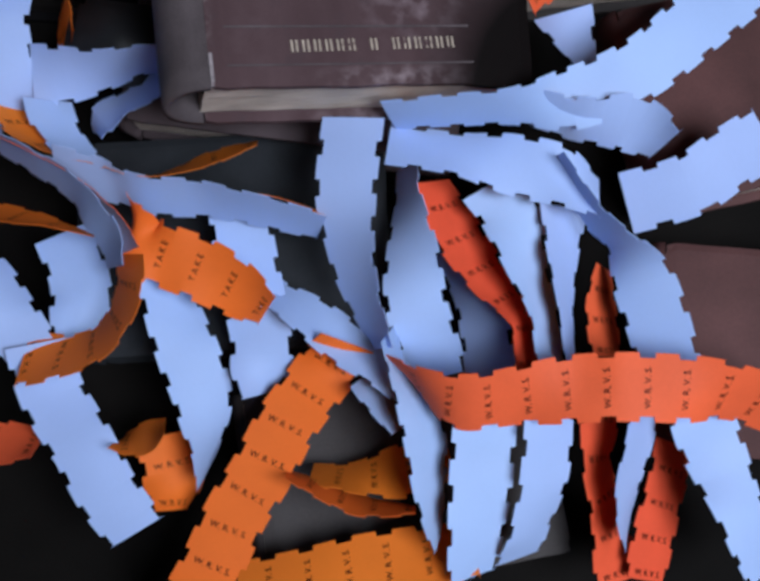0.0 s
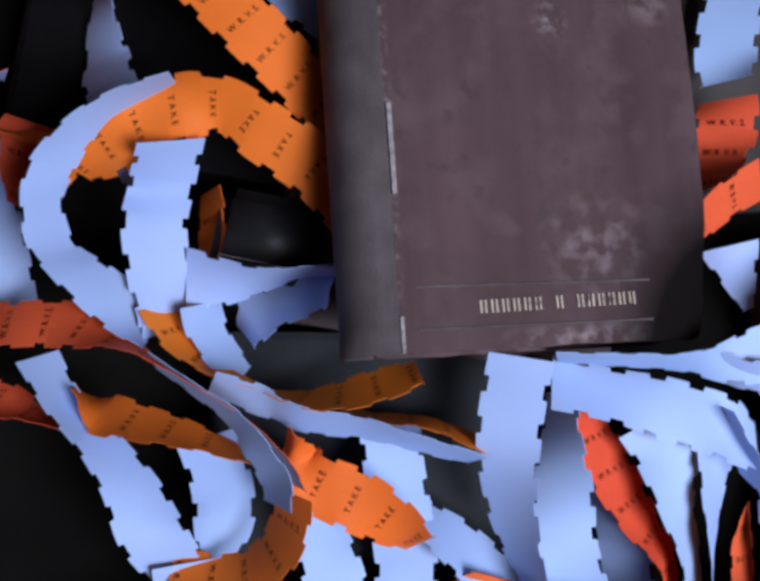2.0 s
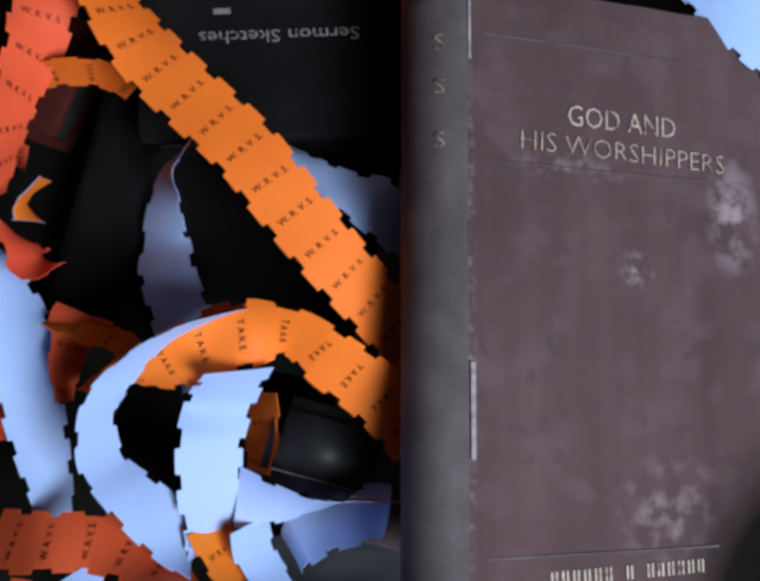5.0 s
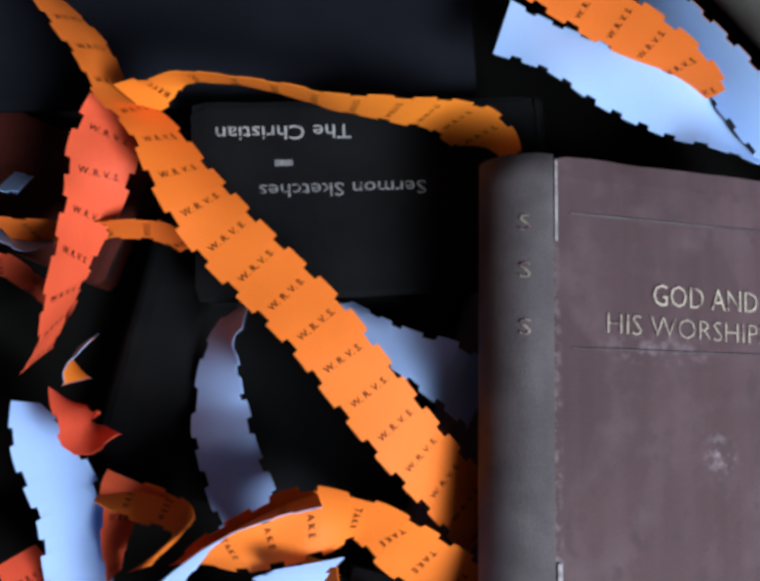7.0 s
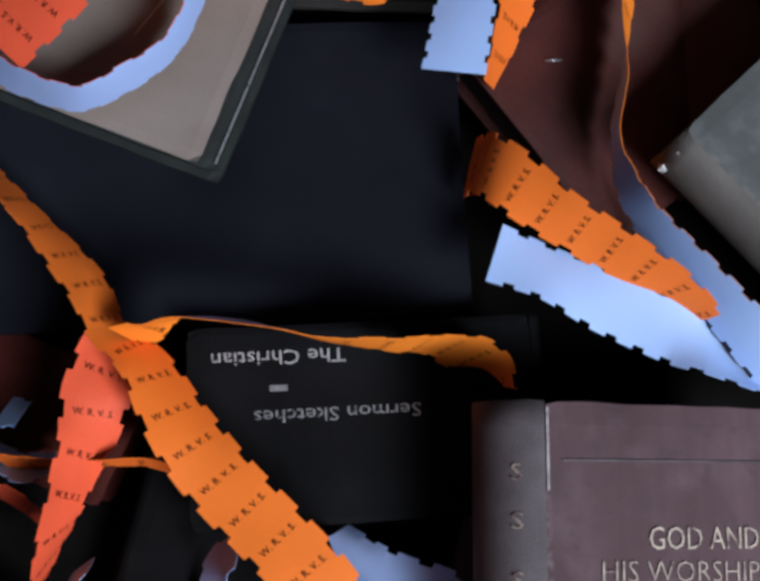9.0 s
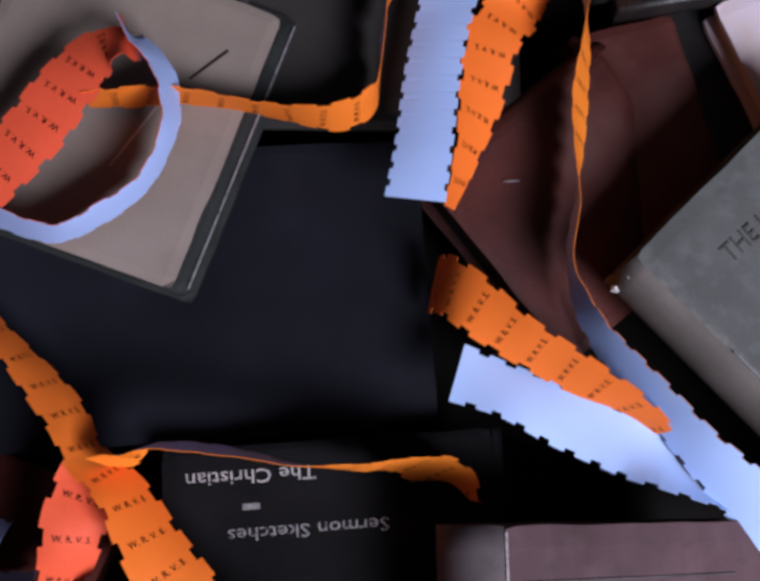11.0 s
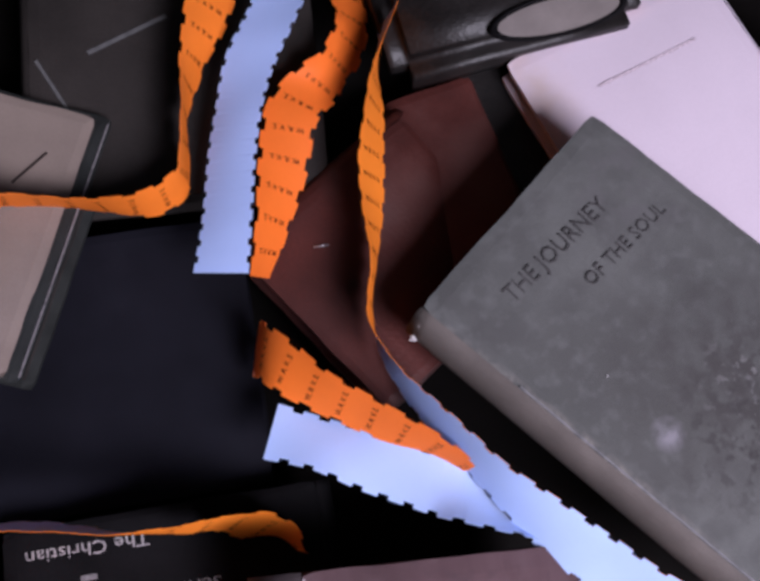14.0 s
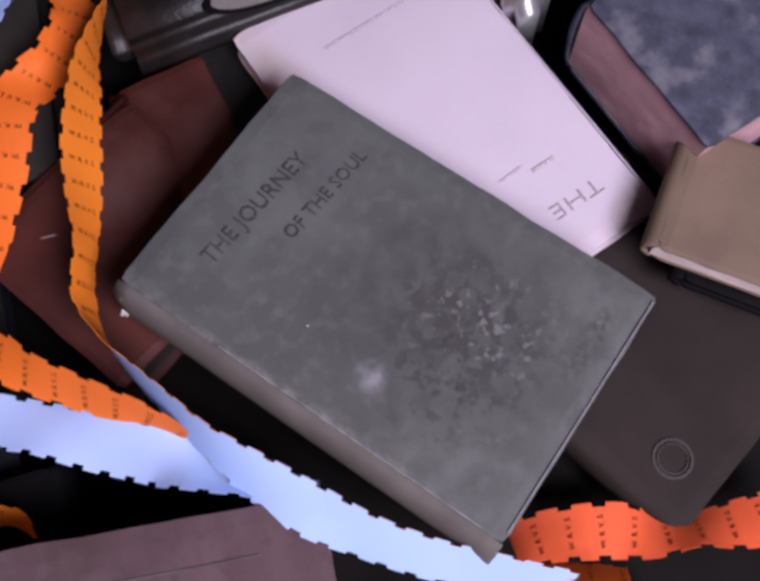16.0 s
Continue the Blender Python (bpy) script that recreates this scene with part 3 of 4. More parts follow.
book("book", "dark maroon leather book with soft drooping cover under tapes", frame_from((-0.120, 0.468, 0.054), (0.735, -0.678, 0), (0.678, 0.735, 0)) @ pose(0, 0, -0.03), 0.094, 0.1, 0.03, MAROON, round_=0.008, pages=DARK_PAGES, droop=soft_cover, page_droop=soft_pages)
book("book", "dark maroon leather book lying under the grey one", frame_from((-0.0631, 0.5501, 0.042), (0.91, 0.415, 0), (-0.415, 0.91, 0)) @ pose(0, -0.12, -0.026), 0.046, 0.12, 0.026, MAROON)

book("book", "black leather-bound book beneath the pale one", frame_from((0.0205, 0.5026, 0.032), (0.790, 0.613, 0), (-0.613, 0.790, 0)) @ pose(0, 0, -0.028), 0.06, 0.115, 0.028, LEATHER, pages=DARK_PAGES)

# Books beyond the grey one.
blue = book("book", "mottled blue clothbound book with pink page edges", frame_from((0.156, 0.557, 0.09), (0.517, -0.856, 0), (0.856, 0.517, 0)) @ pose(0, 0, -0.055), 0.082, 0.12, 0.055, MARBLED, pages=PINK, inset=0.001)
book("book", "tan clothbound book with cream page edges", frame_from((0.1759, 0.4498, 0.075), (0.036, -0.0165, 0), (0.0165, 0.036, 0)) @ pose(0, 0, -0.012), 0.1, 0.06, 0.012, TAN, pages=PALE_PAGES, inset=0.0005, board=0.0016)
seal_book = book("book", "dark brown clothbound book with a round blind stamp", frame_from((0.1845, 0.3362, 0.033), (0.707, 0.707, 0), (-0.707, 0.707, 0)) @ pose(0, 0, -0.02), 0.12, 0.18, 0.02, BROWN, inset=0.002)
ring("round_stamp", seal_book, STAMP, 0.021, 0.0225, 0.0206, 0.009)
book("book", "plain dark book carrying the tan one", frame_from((0.19, 0.44, 0.06), (0.91, -0.42, 0), (0.42, 0.91, 0)) @ pose(0, 0, -0.0095), 0.1, 0.06, 0.009, BLACK, pages=DARK_PAGES)

# Charcoal book with a pale band, and the dark case, beyond the tapes.
charcoal = book("book", "charcoal clothbound book with a pale worn band", frame_from((-0.209, 0.5275, 0.05), (0.985, 0.17, 0), (-0.17, 0.985, 0)) @ pose(-0.012, -0.042, -0.025), 0.132, 0.192, 0.025, CHARCOAL, pages=DARK_PAGES)
bar("pale_band", charcoal, BAND, 0.0455, 0.081, 0.0256, 0.04, 0.0022, 24)
bar("pale_band", charcoal, BAND, 0.011, 0.057, 0.0256, 0.032, 0.0014, 118)


def leather_case():
    thing = tagged(new("spectacle_case"), "black leather case with a pale oval window", "case")
    thing.matrix_basis = pose(-0.0545, 0.5515, 0.034, 0, 0, 20)
    bm = box(0, 0.0045, 0, 0.125, 0.064, 0.03, 0.009)
    bmesh.ops.subdivide_edges(bm, edges=bm.edges, cuts=2, use_grid_fill=True)
    for v in bm.verts:
        v.co += Vector((0, 0, 0.002)) * noise.noise(v.co * 40) + Vector((0.0015, 0.0015, 0)) * noise.noise(v.co * 70)
    part("body", bm, LEATHER, thing, smooth=True)
    bm = bmesh.new()
    bmesh.ops.create_circle(bm, cap_ends=True, segments=36, radius=1.0)
    for v in bm.verts:
        v.co = Vector((0.080 + 0.03 * v.co.x, 0.0125 + 0.0085 * v.co.y, 0.0322))
    part("window", bm, WINDOW, thing, "pale oval window")
    bm = bmesh.new()
    n = 36
    loops = []
    for r, z in ((1.0, 0.0316), (1.04, 0.0332), (1.1, 0.0332), (1.14, 0.0316)):
        loops.append([bm.verts.new((0.080 + 0.03 * r * math.cos(2 * math.pi * i / n), 0.0125 + 0.0092 * r * math.sin(2 * math.pi * i / n), z)) for i in range(n)])
    for a, b in zip(loops, loops[1:]):
        for i in range(n):
            bm.faces.new((a[i], a[(i + 1) % n], b[(i + 1) % n], b[i]))
    part("rim", bm, BLACK, thing, smooth=True)


leather_case()


def rounded_thing(name, label, category, m, sx, sy, sz, mat, bevel):
    thing = tagged(new(name), label, category)
    thing.matrix_basis = m
    bm = box(0, 0, 0, sx, sy, sz, bevel)
    part("body", bm, mat, thing, smooth=True)
    return thing


clasp = rounded_thing("metal_clasp", "bright worn metal clasp between two books", "clasp", pose(0.126, 0.575, 0.02, 0, 0, 5), 0.022, 0.03, 0.04, METAL, 0.006)
part("slot", box(0.004, 0.008, 0.0402, 0.006, 0.026, 0.0406), BLACK, clasp)
case = rounded_thing("plastic_box", "small glossy black plastic box among tapes", "box", pose(-0.124, 0.1575, 0.036, 0, 0, -6), 0.042, 0.034, 0.016, GLOSSY, 0.005)
part("lid_seam", box(0.004, 0.0061, 0.0161, 0.036, 0.0066, 0.0164), SILVER_DIM, case)

# Dark books at the bottom of the heap.
book("book", "black clothbound book deep in the heap", pose(-0.215, 0.205, 0.0, 0, 0, -4), 0.115, 0.115, 0.03, BLACK, pages=DARK_PAGES)
book("book", "slate-grey clothbound book under the heaped tapes", pose(-0.11, 0.045, 0.0, 0, 0, 5), 0.125, 0.09, 0.028, SLATE, pages=DARK_PAGES)
book("book", "dull maroon clothbound book at the edge of the heap", pose(0.117, 0.016, 0.005, 0, 0, -3), 0.11, 0.082, 0.03, DULL_MAROON)
book("book", "dull maroon clothbound book beneath white tapes", pose(0.122, 0.112, 0.005, 0, 0, 14), 0.11, 0.085, 0.032, DULL_MAROON)
book("book", "grey-brown clothbound book beneath white tapes", pose(0.068, 0.205, 0.0, 0, 0, 8), 0.12, 0.09, 0.03, GREY_BROWN)
book("book", "grey-brown clothbound book at the heap's near edge", pose(-0.03, -0.05, 0.0, 0, 0, 12), 0.12, 0.085, 0.02, GREY_BROWN)
# Added book shape in place of orange tape lying in deep shadow.
book("book", "dark red book shape standing in for shadowed orange tape", pose(-0.30, 0.29, 0.0, 0, 0, -12), 0.075, 0.05, 0.03, SHADED_TAPE_RED, pages=DARK_PAGES)
rounded_thing("staple", "bent bright wire staple on maroon leather", "staple", pose(-0.0885, 0.4735, 0.0542, 0, 0, 12), 0.007, 0.0009, 0.0009, METAL, 0.0003)


# ---- the tapes ----
TAPES = {
    "tape_main": ("o", (
        (-0.292, 0.391, 0.060, -62, 57), (-0.274, 0.380, 0.066, -66, 60), (-0.258, 0.369, 0.066, -75, 58),
        (-0.239, 0.353, 0.070, -102, 56), (-0.228, 0.339, 0.072, -113, 60), (-0.212, 0.328, 0.075, -129, 51),
        (-0.197, 0.311, 0.080, -144, 27), (-0.179, 0.295, 0.083, -136, 0), (-0.147, 0.273, 0.088, -139, 0),
        (-0.130, 0.258, 0.088, -135, 0), (-0.110, 0.241, 0.085, -130, 10), (-0.091, 0.227, 0.075, -124, 15),
        (-0.073, 0.213, 0.060, -121, 14),
    )),
    "tape_left": ("o", (
        (-0.226, 0.334, 0.065, -176, 42), (-0.227, 0.318, 0.072, 178, 21), (-0.227, 0.302, 0.072, -177, 46),
        (-0.229, 0.287, 0.072, -173, 63), (-0.230, 0.273, 0.072, -173, 73), (-0.234, 0.256, 0.060, -105, 73),
        (-0.239, 0.244, 0.050, 74, 86),
    )),
    "tape_arc": ("o", (
        (-0.221, 0.337, 0.072, -75, -75), (-0.213, 0.341, 0.076, -68, -80), (-0.205, 0.346, 0.080, 144, -82),
        (-0.187, 0.348, 0.082, 120, -80), (-0.171, 0.348, 0.083, 105, -84), (-0.154, 0.347, 0.083, 37, -87),
        (-0.138, 0.349, 0.082, -42, -85), (-0.127, 0.351, 0.079, -36, -82), (-0.115, 0.354, 0.073, -71, -81),
        (-0.103, 0.354, 0.064, -108, -64), (-0.094, 0.351, 0.056, -131, -57), (-0.089, 0.345, 0.050, -156, -60),
    )),
    "tape_crescent": ("w", (
        (-0.170, 0.274, 0.062, -155, -71), (-0.176, 0.263, 0.050, -155, -63), (-0.175, 0.242, 0.042, -169, -37),
        (-0.169, 0.226, 0.050, -168, -24), (-0.159, 0.208, 0.045, -163, 0), (-0.148, 0.190, 0.040, -160, 0),
    )),
    "tape_low": ("o", (
        (-0.260, 0.287, 0.050, -126, -68), (-0.242, 0.290, 0.055, -136, -74), (-0.224, 0.293, 0.060, -148, -78),
        (-0.206, 0.296, 0.060, -127, -80), (-0.194, 0.293, 0.055, -139, -78),
    )),
    "tape_grey": ("w", (
        (-0.137, 0.283, 0.055, -62, 59), (-0.124, 0.274, 0.060, -98, 49), (-0.109, 0.269, 0.060, -91, 37),
        (-0.093, 0.264, 0.060, -84, 0), (-0.081, 0.257, 0.055, -93, 0),
    )),
    "tape_flip": ("o", (
        (-0.228, 0.234, 0.056, -4, 83), (-0.222, 0.229, 0.058, -117, 72), (-0.216, 0.223, 0.058, -126, 56),
        (-0.208, 0.225, 0.054, -87, 83),
    )),
    "tape_loop": ("o", (
        (-0.068, 0.183, 0.060, 72, 12), (-0.083, 0.195, 0.075, 74, 25), (-0.103, 0.205, 0.082, 67, 33),
        (-0.119, 0.213, 0.086, 69, 49), (-0.139, 0.208, 0.084, 75, 8), (-0.156, 0.198, 0.080, 74, 35),
        (-0.173, 0.187, 0.070, 59, 64),
    )),
    "tape_ring": ("w", (
        (-0.135, 0.218, 0.093, -62, 82), (-0.150, 0.210, 0.093, 27, 87), (-0.160, 0.203, 0.092, 101, 85),
        (-0.169, 0.194, 0.090, 143, 81), (-0.176, 0.183, 0.086, 171, 73), (-0.179, 0.171, 0.080, -144, 69),
        (-0.175, 0.158, 0.076, -161, 62), (-0.164, 0.149, 0.074, -148, 51), (-0.151, 0.139, 0.070, -124, 47),
        (-0.140, 0.126, 0.066, -63, 88),
    )),
    "tape_fold": ("w", (
        (-0.134, 0.197, 0.090, -156, 0), (-0.140, 0.184, 0.070, -170, 0), (-0.141, 0.170, 0.070, -177, 16),
        (-0.138, 0.152, 0.065, -166, 24), (-0.136, 0.139, 0.060, -169, 54), (-0.138, 0.131, 0.055, 178, 78),
    )),
    "tape_fold_low": ("w", (
        (-0.123, 0.143, 0.058, -153, 56), (-0.119, 0.133, 0.057, -165, 54), (-0.111, 0.123, 0.054, -168, 60),
        (-0.106, 0.116, 0.050, -163, 60),
    )),
    "tape_peak": ("w", (
        (-0.129, 0.152, 0.060, -84, -21), (-0.115, 0.152, 0.062, -99, -50), (-0.100, 0.154, 0.063, -101, -75),
        (-0.086, 0.158, 0.063, -107, -87), (-0.073, 0.159, 0.060, -59, -83),
    )),
    "tape_peak_low": ("w", (
        (-0.074, 0.158, 0.058, 128, -71), (-0.081, 0.153, 0.054, 151, -40), (-0.094, 0.146, 0.050, 145, -44),
        (-0.104, 0.139, 0.048, 134, -35), (-0.106, 0.133, 0.046, 124, -43),
    )),
    "tape_end_lower": ("w", (
        (-0.099, 0.391, 0.070, -96, 11), (-0.078, 0.387, 0.070, -108, 22), (-0.054, 0.380, 0.070, -100, 0),
        (-0.032, 0.374, 0.072, -107, 0), (-0.014, 0.368, 0.074, -120, 34), (0.007, 0.362, 0.070, -129, 55),
        (0.032, 0.356, 0.060, -130, 55),
    )),
    "tape_over": ("o", (
        (-0.110, 0.428, 0.046, -96, -30), (-0.107, 0.425, 0.064, -98, -30), (-0.098, 0.418, 0.074, -100, -30), (-0.082, 0.408, 0.077, -108, -50),
        (-0.066, 0.401, 0.078, -118, -57), (-0.050, 0.394, 0.079, -118, -60), (-0.035, 0.388, 0.077, -129, -66),
        (-0.021, 0.380, 0.070, -139, -72),
    )),
    "tape_long": ("o", (
        (-0.062, 0.587, 0.060, -77, 56), (-0.066, 0.556, 0.070, -103, 60), (-0.066, 0.531, 0.075, -133, 56),
        (-0.066, 0.508, 0.075, -146, 53), (-0.064, 0.486, 0.075, -138, 60), (-0.062, 0.464, 0.075, -110, 70),
        (-0.062, 0.441, 0.075, -97, 67), (-0.055, 0.424, 0.075, -49, 70), (-0.043, 0.409, 0.075, -7, 73),
        (-0.027, 0.393, 0.080, 17, 70), (-0.011, 0.378, 0.084, 5, 60), (0.007, 0.364, 0.085, 22, 45),
        (0.029, 0.349, 0.084, 31, 31), (0.051, 0.338, 0.082, 32, 41), (0.075, 0.329, 0.080, 40, 45),
        (0.100, 0.323, 0.078, 47, 51), (0.126, 0.316, 0.070, 67, 52),
    )),
    "tape_end_upper": ("w", (
        (-0.125, 0.454, 0.074, 4, 13), (-0.125, 0.478, 0.074, 1, 21), (-0.126, 0.506, 0.074, -1, 21),
        (-0.125, 0.529, 0.074, 4, 22), (-0.122, 0.552, 0.074, 7, 12), (-0.115, 0.573, 0.074, 4, 13),
        (-0.108, 0.601, 0.070, 14, 0),
    )),
    "tape_beside": ("o", (
        (-0.109, 0.457, 0.060, 42, -64), (-0.106, 0.482, 0.066, 23, -54), (-0.104, 0.507, 0.066, 15, -28),
        (-0.102, 0.532, 0.066, 17, -10), (-0.092, 0.549, 0.062, 25, -23), (-0.083, 0.563, 0.060, 44, -33),
        (-0.079, 0.582, 0.055, 50, -43), (-0.083, 0.603, 0.050, 36, -38),
    )),
    "tape_hook": ("o", (
        (-0.255, 0.470, 0.075, 152, -77), (-0.237, 0.475, 0.074, 177, -82), (-0.221, 0.480, 0.070, 147, -83),
        (-0.192, 0.482, 0.066, 111, -83), (-0.172, 0.482, 0.068, -12, -88), (-0.157, 0.485, 0.068, -78, -78),
        (-0.147, 0.494, 0.068, -52, -78), (-0.146, 0.506, 0.070, 76, -74), (-0.148, 0.525, 0.072, 92, -66),
        (-0.148, 0.548, 0.070, 54, -59), (-0.145, 0.568, 0.070, 37, -43), (-0.142, 0.595, 0.065, 31, -33),
    )),
    "tape_circle": ("o", (
        (-0.283, 0.427, 0.085, -44, 0), (-0.268, 0.452, 0.085, -35, 0), (-0.262, 0.467, 0.085, -28, 4),
        (-0.253, 0.485, 0.085, -34, 22), (-0.244, 0.491, 0.088, -49, 44), (-0.238, 0.492, 0.088, 106, -56),
        (-0.228, 0.485, 0.085, 89, -58), (-0.222, 0.473, 0.085, 80, -67), (-0.220, 0.459, 0.085, 80, -71),
        (-0.226, 0.441, 0.080, 77, -78), (-0.239, 0.427, 0.078, 45, -87), (-0.254, 0.417, 0.076, -159, -77),
        (-0.275, 0.419, 0.074, -157, -74), (-0.301, 0.429, 0.070, -162, -64),
    )),
    "tape_slant": ("o", (
        (-0.003, 0.052, 0.055, 169, 31), (-0.012, 0.041, 0.048, 174, 0), (-0.025, 0.022, 0.048, 174, 0),
        (-0.034, 0.003, 0.048, 170, 0), (-0.043, -0.013, 0.048, 178, 0), (-0.052, -0.035, 0.048, 178, 0),
        (-0.066, -0.058, 0.040, 175, 0),
    )),
    "tape_label": ("o", (
        (-0.085, 0.100, 0.066, -92, -58), (-0.081, 0.086, 0.067, -92, 7), (-0.071, 0.081, 0.067, -97, -14),
        (-0.059, 0.077, 0.066, -99, -9), (-0.046, 0.071, 0.064, -93, -28), (-0.033, 0.063, 0.060, -88, -56),
    )),
    "tape_turned": ("w", (
        (-0.051, 0.079, 0.045, -51, 30), (-0.032, 0.070, 0.051, -78, 51), (-0.019, 0.063, 0.051, -94, 42),
        (-0.005, 0.053, 0.051, -101, 36), (0.012, 0.042, 0.049, -99, 44), (0.029, 0.026, 0.040, -104, 50),
    )),
    "tape_across": ("o", (
        (0.017, 0.042, 0.060, -41, -60), (0.027, 0.034, 0.070, -71, -48), (0.040, 0.030, 0.074, -89, -37),
        (0.058, 0.033, 0.074, -80, -34), (0.078, 0.036, 0.076, -93, -8), (0.094, 0.037, 0.080, -88, -6),
        (0.113, 0.037, 0.078, -89, -7), (0.135, 0.036, 0.074, -94, -41), (0.158, 0.030, 0.065, -90, -46),
    )),
    "tape_drop_a": ("w", (
        (0.012, 0.055, 0.062, -154, 74), (0.017, 0.042, 0.058, -179, 68), (0.026, 0.022, 0.058, -178, 47),
        (0.029, 0.003, 0.058, 178, 56), (0.033, -0.019, 0.050, -131, 74),
    )),
    "tape_drop_b": ("w", (
        (0.050, 0.039, 0.062, -174, 7), (0.048, 0.021, 0.062, -174, 10), (0.047, 0.002, 0.062, -179, 13),
        (0.046, -0.015, 0.058, -176, 28), (0.045, -0.032, 0.050, -174, 43),
    )),
    "tape_drop_c": ("w", (
        (0.072, 0.041, 0.060, -176, 33), (0.072, 0.025, 0.060, -177, 36), (0.070, 0.003, 0.060, -175, 36),
        (0.066, -0.016, 0.050, 175, 51), (0.063, -0.026, 0.040, 154, 59),
    )),
    "tape_drop_d": ("w", (
        (0.107, 0.038, 0.056, -175, 43), (0.106, 0.023, 0.056, 180, 49), (0.101, 0.003, 0.056, 175, 53),
        (0.103, -0.016, 0.045, 156, 69),
    )),
    "tape_drop_e": ("w", (
        (0.124, 0.040, 0.060, -169, 23), (0.128, 0.024, 0.060, -166, 0), (0.134, 0.009, 0.060, -167, 13),
        (0.141, -0.007, 0.060, -173, 31), (0.154, -0.026, 0.045, 171, 42),
    )),
    "tape_red_a": ("o", (
        (0.094, 0.039, 0.045, -176, 39), (0.093, 0.024, 0.045, -177, 44), (0.092, 0.010, 0.045, -173, 54),
        (0.097, -0.008, 0.040, 172, 47), (0.102, -0.034, 0.035, 177, 30),
    )),
    "tape_red_b": ("o", (
        (0.125, 0.018, 0.035, 163, 31), (0.120, 0.001, 0.035, 170, 38), (0.116, -0.014, 0.035, 170, 34),
        (0.112, -0.033, 0.035, 172, 35),
    )),
    "tape_wide": ("w", (
        (0.010, 0.135, 0.072, -13, -58), (0.032, 0.136, 0.076, -22, -62), (0.056, 0.138, 0.078, -36, -63),
        (0.080, 0.142, 0.078, -57, -27), (0.102, 0.153, 0.080, -53, -25), (0.122, 0.171, 0.078, -38, -7),
        (0.141, 0.188, 0.075, -37, -2),
    )),
    "tape_wide_under": ("w", (
        (0.065, 0.139, 0.072, -114, -75), (0.081, 0.135, 0.072, -120, -65), (0.099, 0.134, 0.072, -124, -45),
        (0.112, 0.127, 0.070, -141, -72),
    )),
    "tape_flat": ("w", (
        (0.010, 0.126, 0.066, -90, 32), (0.037, 0.123, 0.066, -93, 30), (0.058, 0.119, 0.066, -83, 0),
        (0.076, 0.115, 0.066, -78, 0), (0.090, 0.109, 0.060, -93, 34),
    )),
    "tape_right_down": ("w", (
        (0.073, 0.123, 0.066, 108, -81), (0.087, 0.102, 0.062, 157, -77), (0.099, 0.090, 0.062, 152, -57),
        (0.107, 0.075, 0.060, -178, -29), (0.114, 0.054, 0.058, -177, -31), (0.120, 0.038, 0.050, -175, -32),
    )),
    "tape_right": ("w", (
        (0.100, 0.107, 0.060, -77, 0), (0.122, 0.113, 0.066, -76, 0), (0.136, 0.123, 0.066, -78, 0),
        (0.151, 0.133, 0.066, -80, 0),
    )),
    "tape_post_a": ("w", (
        (-0.003, 0.134, 0.072, -175, -13), (-0.005, 0.108, 0.070, -175, -15), (-0.003, 0.088, 0.066, -179, -38),
        (0.002, 0.070, 0.064, 175, -52), (0.011, 0.050, 0.060, 167, -69),
    )),
    "tape_post_b": ("w", (
        (0.017, 0.122, 0.052, 153, -70), (0.018, 0.107, 0.052, 161, -61), (0.020, 0.088, 0.052, 175, -33),
        (0.023, 0.065, 0.052, -178, -2), (0.033, 0.041, 0.048, 173, -40),
    )),
    "tape_post_c": ("w", (
        (0.034, 0.092, 0.036, 153, -49), (0.041, 0.080, 0.036, 155, -51), (0.049, 0.064, 0.036, 169, -41),
        (0.053, 0.039, 0.036, 179, -42),
    )),
    "tape_post_d": ("w", (
        (0.049, 0.114, 0.056, -178, 0), (0.057, 0.103, 0.056, -178, 0), (0.063, 0.084, 0.056, -170, 37),
        (0.070, 0.067, 0.052, -168, 53), (0.074, 0.045, 0.050, -172, 54),
    )),
    "tape_post_e": ("w", (
        (0.078, 0.107, 0.052, -174, 33), (0.078, 0.086, 0.052, -164, 52), (0.079, 0.067, 0.052, -161, 65),
        (0.082, 0.049, 0.045, -165, 69),
    )),
    "tape_inner_red": ("o", (
        (0.027, 0.117, 0.048, -161, 48), (0.038, 0.096, 0.048, -166, 29), (0.051, 0.077, 0.048, -165, 39),
        (0.063, 0.062, 0.048, -172, 57), (0.065, 0.043, 0.048, -171, 61),
    )),
    "tape_inner_red_b": ("o", (
        (0.096, 0.086, 0.040, -146, 57), (0.095, 0.069, 0.040, -170, 46), (0.097, 0.051, 0.040, -179, 47),
    )),
    "tape_ledge": ("w", (
        (-0.114, 0.114, 0.070, -80, -66), (-0.095, 0.109, 0.066, -59, -51), (-0.080, 0.104, 0.066, -81, -63),
        (-0.058, 0.103, 0.066, -77, -66), (-0.036, 0.099, 0.066, -76, -71), (-0.014, 0.095, 0.060, -69, -75),
    )),
    "tape_under_label": ("w", (
        (-0.048, 0.107, 0.050, 179, 7), (-0.045, 0.091, 0.050, 179, 10), (-0.039, 0.065, 0.050, 178, 0),
        (-0.036, 0.049, 0.048, -178, 0), (-0.037, 0.032, 0.044, -142, 57),
    )),
    "tape_pale_a": ("w", (
        (-0.073, 0.076, 0.052, -160, 33), (-0.070, 0.063, 0.052, -173, 36), (-0.063, 0.046, 0.052, -177, 18),
